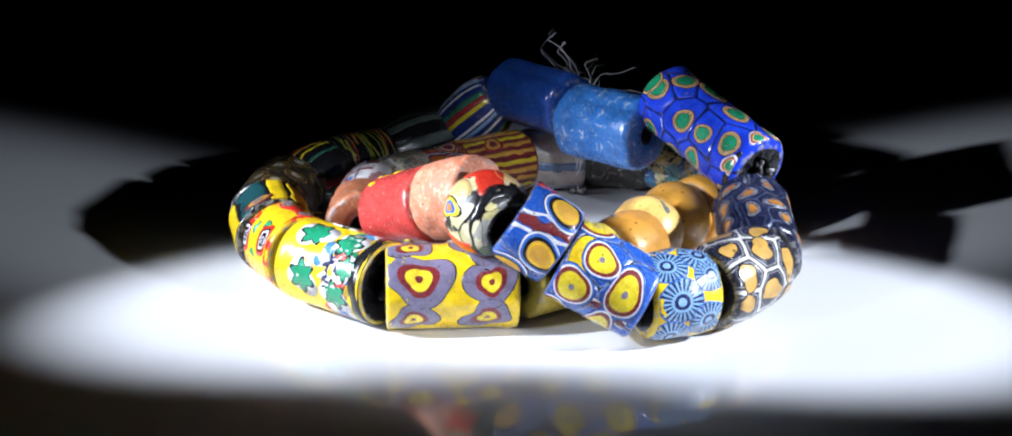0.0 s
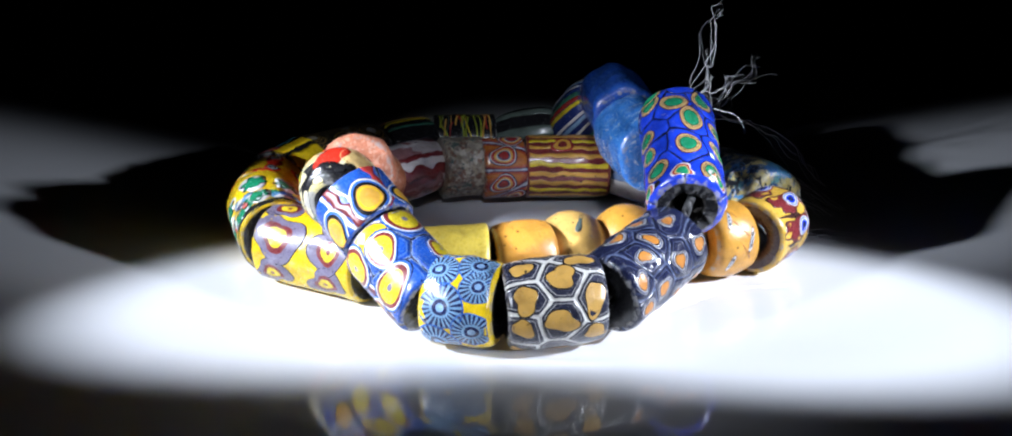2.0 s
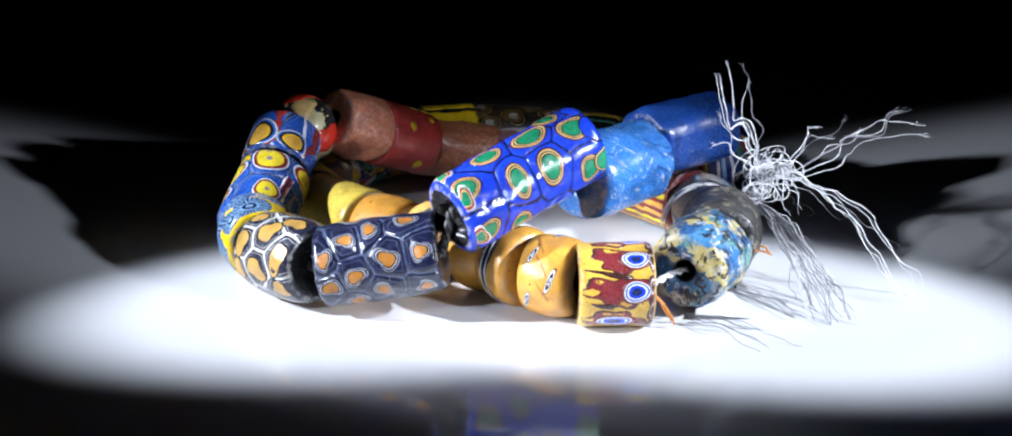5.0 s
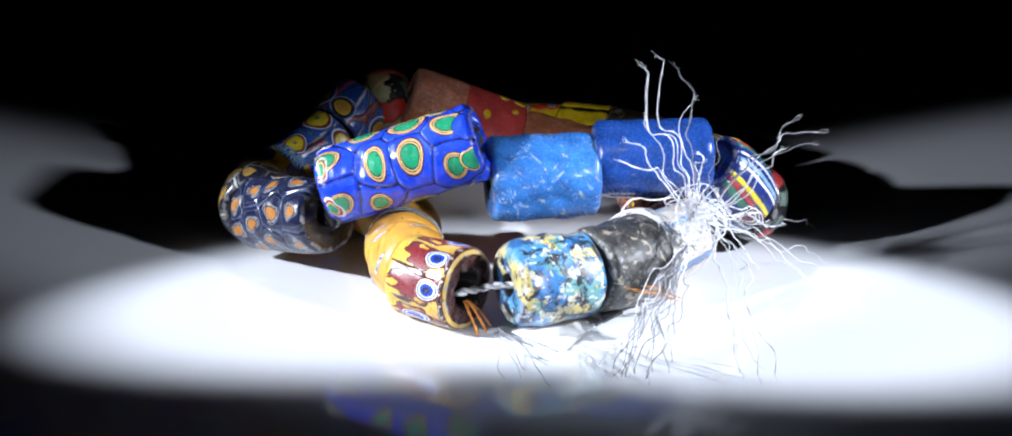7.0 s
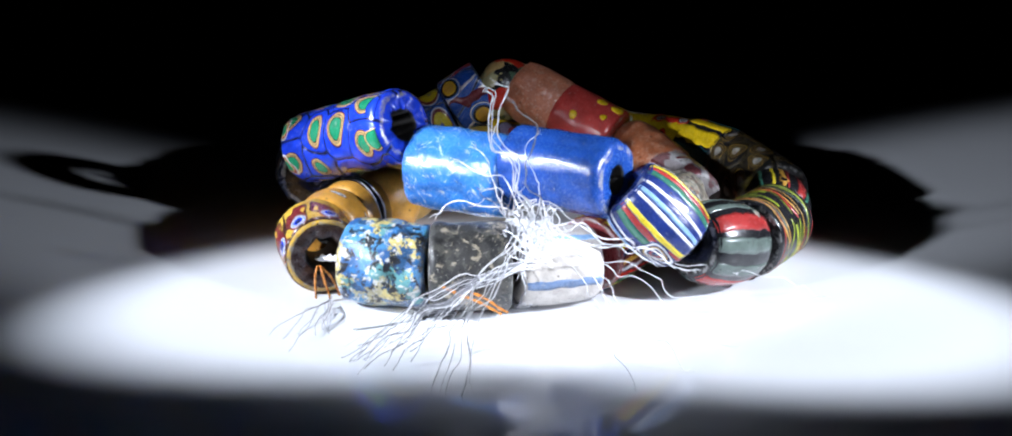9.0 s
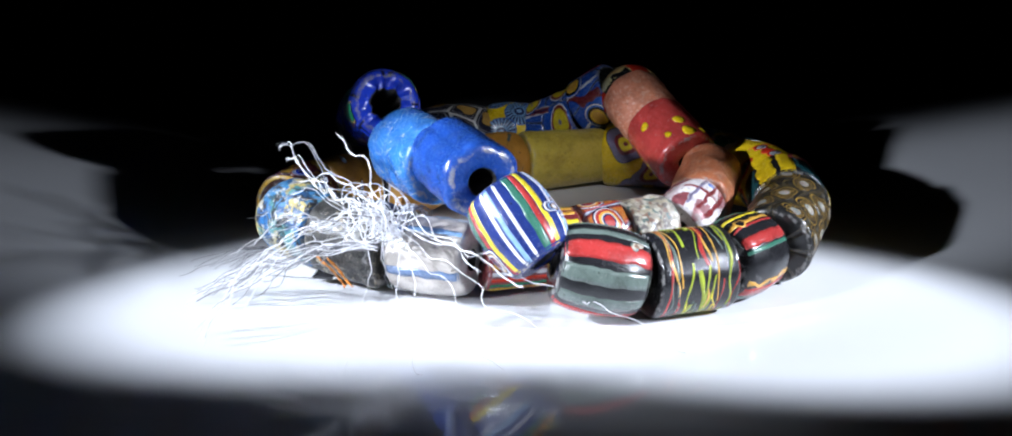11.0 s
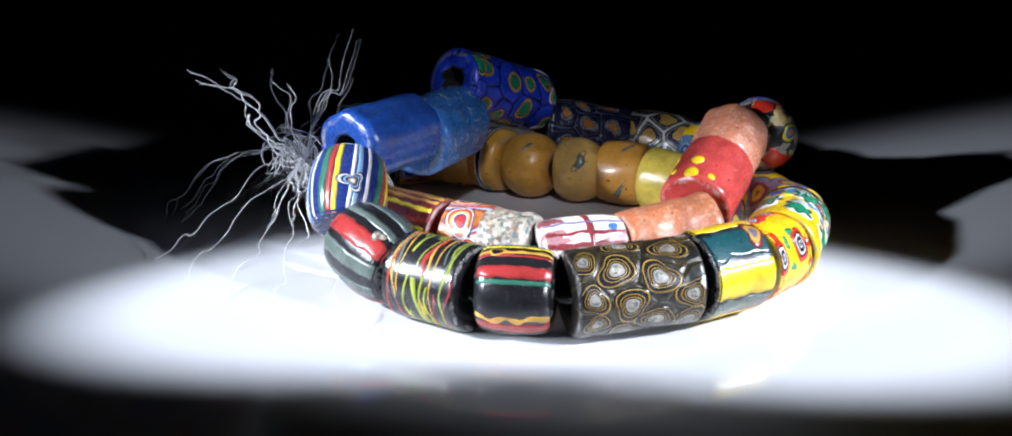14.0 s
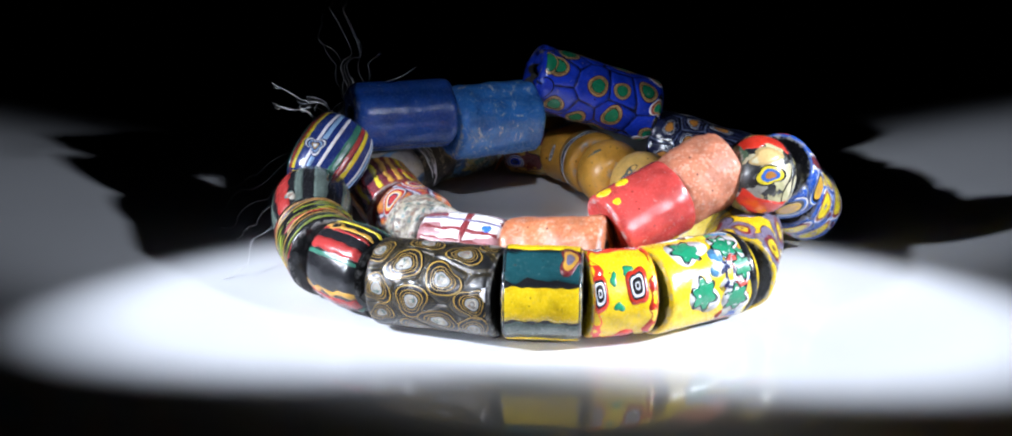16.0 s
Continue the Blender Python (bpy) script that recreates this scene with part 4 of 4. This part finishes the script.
# bundle that falls to the table in front of the white bead
for i in range(26):
    k += 1
    end = near((32, 43.5, 0.3), 4.2)
    end.z = rnd.uniform(0.15, 1.0)
    thread(near((10, 36, 9), 0.8), end, 3.5, 0.08, THREAD_GREY if i % 3 else THREAD, 1.7, 300 + i // 6, 0, ply=False)
# arched bundle out to the side, and single long threads
for i in range(5):
    k += 1
    end = near((26, 57, 1.0), 3.0)
    end.z = rnd.uniform(0.2, 2.0)
    thread(near(KNOT, 0.8), end, 9, 0.08, THREAD, 2.0, 320 + i // 3, 2, ply=i % 3 == 0)
for end, rise in (((-36, 35, 0.2), 1.0), ((-20, 44, 0.2), 2.0), ((-6, 56, 0.2), 3.0), ((2, 60, 0.2), 4.0), ((-14, 50, 0.3), 1.0)):
    k += 1
    thread(near(KNOT, 0.8), end, rise, 0.07, THREAD, 2.2, k, 2, ply=False)
# loose loops and the felted mass of the knot
for i in range(22):
    k += 1
    size = rnd.uniform(2.2, 4.2) if i < 8 else rnd.uniform(0.8, 1.9)
    mid = near(KNOT + (Vector((1.0, 2.0, 2.0)) if i < 8 else Vector((0, -0.5, -1.5))), 2.4 if i < 8 else 1.6)
    u, w = near((0, 0, 0), 1).normalized(), near((0, 0, 0), 1).normalized()
    w = (w - u * w.dot(u)).normalized()
    off = near((0, 0, 0), 50)
    pts = [mid + (u * math.cos(q * 0.33) + w * math.sin(q * 0.33) * 0.75) * size + noise.noise_vector(Vector((q * 0.13, i, 0)) + off) * size * 0.6 for q in range(23)]
    v, f = tube(pts, 0.10, 0.07, 5)
    part("thread_loop", mesh_of("thread_loop", v, f, [THREAD]), strand)
# threads wound round the strand at the knot
for i in range(16):
    k += 1
    a = Vector((8.6 + rnd.uniform(-1.4, 1.4), 29.5, 8.0))
    r = rnd.uniform(6.0, 6.6)
    t0 = rnd.uniform(-0.6, 0.6)
    pts = [Vector((a.x + rnd.uniform(-0.3, 0.3) + 0.5 * math.sin(q * 0.7 + i), a.y - 2.0 + r * math.cos(t0 + q * 0.22), max(0.15, 6.2 + r * math.sin(t0 + q * 0.22)))) for q in range(-9, 14)]
    v, f = tube(pts, 0.10, 0.08, 5)
    part("thread", mesh_of("thread", v, f, [THREAD if i % 3 else THREAD_GREY]), strand)
for i in range(14):
    k += 1
    thread(near(KNOT, 1.5), near(KNOT + Vector((0, 2.0, 0.5)), 4.0), rnd.uniform(2, 6), 0.08, THREAD, 2.8, k, 2, ply=False)
for tip in ((-6, 38, 10), (-12, 39, 7), (22, 33, 16), (17, 31, 21), (0, 42, 5), (-3, 40, 12)):
    k += 1
    thread(near(KNOT, 1.2), near(tip, 1.0), 3.0, 0.085, THREAD, 2.0, k, 3)
# the light tuft by the open end of the strand
for i in range(9):
    k += 1
    end = near((41, 33, 0.3), 4.5)
    end.z = 0.15
    thread(near((36, 23, 1.0), 0.6), end, 0.8, 0.06, THREAD_GREY, 0.9, k, 0, ply=False, name="tuft_thread")
# orange threads
for i, (p, q, rise) in enumerate((((36.6, 17.6, 4.6), (35.6, 20.4, 0.5), 1.0), ((36.4, 17.6, 4.4), (34.0, 20.0, 0.6), 0.8), ((23.0, 33.0, 7.0), (13.0, 37.5, 3.0), 0.6), ((22.6, 33.2, 6.4), (14.2, 37.8, 2.6), 0.5), ((37.0, 17.6, 4.6), (37.6, 20.6, 0.5), 1.0))):
    thread(p, q, rise, 0.16, FLAX, 0.5, 900 + i, 0, name="orange_thread")

thread((36.9, 16.0, 5.2), (31.5, 23.0, 6.6), 0.5, 0.42, THREAD, 0.4, 950, 0, name="white_cord")

# dark cord through the bores, seen where beads part
joints = []
for o in ((eyed_blue.ends[1], spotted_navy.ends[0]), (trailed.ends[0], black_eyed.ends[1]), (feather.ends[0], trailed.ends[1]), (spotted_navy.ends[1], netted_amber.ends[0]), (banded.ends[0], feather.ends[1]), (star.ends[0], plum.ends[1])):
    p, q = o
    d = (q - p)
    mid = (p + q) / 2
    out = []
    for i in range(13):
        u = i / 12
        out.append((p - d.normalized() * 1.5).lerp(q + d.normalized() * 1.5, u) + Vector((0, 0, -0.5 * math.sin(math.pi * u))))
    pts = []
    for turn in (0, 2.1, 4.2):
        pts.append([w + Vector((math.cos(i * 0.9 + turn), math.sin(i * 0.9 + turn), math.sin(i * 0.9 + turn + 1))) * 0.38 for i, w in enumerate(out)])
    verts, faces = [], []
    for line in pts:
        v, f = tube(line, 0.42, 0.42, 6)
        n = len(verts)
        verts += v
        faces += [tuple(q2 + n for q2 in g) for g in f]
    part("cord", mesh_of("cord", verts, faces, [CORD]), strand, "dark twisted cord between two beads")

# a small folded paper tag under the crumbled bead
bm = bmesh.new()
pts = [(34.0, 32.3, 0.25), (24.0, 30.5, 0.2), (25.0, 25.0, 0.5), (34.5, 24.0, 0.9)]
vs = [bm.verts.new(Vector(p) * MM) for p in pts]
face = bm.faces.new(vs)
ext = bmesh.ops.extrude_face_region(bm, geom=[face])
for v in [e for e in ext["geom"] if isinstance(e, bmesh.types.BMVert)]:
    v.co.z += 0.00018
bmesh.ops.recalc_face_normals(bm, faces=bm.faces)
me = bpy.data.meshes.new("paper_tag")
bm.to_mesh(me)
me.materials.append(PAPER)
part("paper_tag", me, strand, "small folded white paper tag")
bm = bmesh.new()
vs = [bm.verts.new(Vector(p) * MM) for p in ((23.2, 31.2, 0.5), (21.0, 29.0, 1.2), (19.5, 32.0, 1.0), (23.2, 31.2, 0.9), (21.0, 29.0, 1.6), (19.5, 32.0, 1.4))]
for f in ((0, 1, 2), (5, 4, 3), (0, 3, 4, 1), (1, 4, 5, 2), (2, 5, 3, 0)):
    bm.faces.new([vs[i] for i in f])
bmesh.ops.recalc_face_normals(bm, faces=bm.faces)
me = bpy.data.meshes.new("tag_corner")
bm.to_mesh(me)
me.materials.append(SHELLAC)
part("tag_corner", me, strand, "black torn corner of the tag")


def leaning(rows):
    """Poses at the knot that point a bundle's z along the given ways."""
    return [(at, Matrix.Translation(KNOT * MM) @ Vector((0, 0, 1)).rotation_difference(Vector((x, y, z))).to_matrix().to_4x4()) for at, x, y, z in rows]


def motions():
    # the strand turns on the spot, as on a slow turntable that runs a little unevenly
    ahead = [(0, 0.0), (1, -0.25), (2.5, -0.25), (5, -0.2), (7.5, 0.85), (9, 1.0), (11.5, 0.35), (13, 0.05), (14.5, -0.6), (16, -0.65)]
    walk(strand, [(0.5 * i, pose(0, 0, 0, 0, 0, -TURN * 0.5 * i - float(np.interp(0.5 * i, *zip(*ahead))))) for i in range(33)])
    # the loose threads sway as it turns
    walk(bundles[0], leaning([(0, -0.14, -0.7, 0.7), (1, -0.0, -0.68, 0.74), (1.5, 0.13, -0.42, 0.9), (2.5, 0.42, -0.0, 0.91), (3.5, 0.39, 0.14, 0.91), (4.4, 0.36, 0.23, 0.9), (4.7, 0.45, -0.12, 0.88), (5.0, 0.47, -0.35, 0.81), (7.4, 0.19, -0.15, 0.97), (7.8, 0.1, -0.01, 0.99), (8.2, -0.09, 0.25, 0.96), (8.6, 0.24, 0.11, 0.96), (9.0, 0.35, 0.18, 0.92), (11.4, 0.9, -0.42, 0.12), (12.0, 0.89, -0.37, 0.26), (12.6, 0.81, -0.51, 0.3), (13.2, 0.82, -0.2, 0.54), (13.8, 0.57, -0.51, 0.64), (14.4, 0.36, -0.17, 0.92), (15.2, 0.44, -0.06, 0.9), (16, 0.42, 0.34, 0.84)]))
    walk(bundles[1], leaning([(0, -0.01, 0.99, 0.16), (1.5, 0.01, 0.92, 0.39), (2.5, 0.25, 0.93, 0.26), (3.5, 0.28, 0.91, 0.3), (4.4, 0.11, 0.88, 0.46), (5.0, 0.09, 0.91, 0.41), (7.4, 0.11, 0.72, 0.69), (7.8, -0.08, 0.77, 0.64), (8.2, -0.35, 0.36, 0.82), (8.6, 0.17, 0.51, 0.84), (9.0, 0.35, 0.83, 0.43), (11.4, 0.25, 0.96, 0.14), (12.0, -0.02, 1.0, 0.1), (12.6, -0.34, 0.87, 0.35), (13.2, -0.54, 0.83, 0.16), (13.8, -0.47, 0.7, 0.54), (14.4, -0.36, 0.28, 0.89), (15.2, -0.72, -0.08, 0.69), (16, -0.91, 0.04, 0.42)]))


motions()
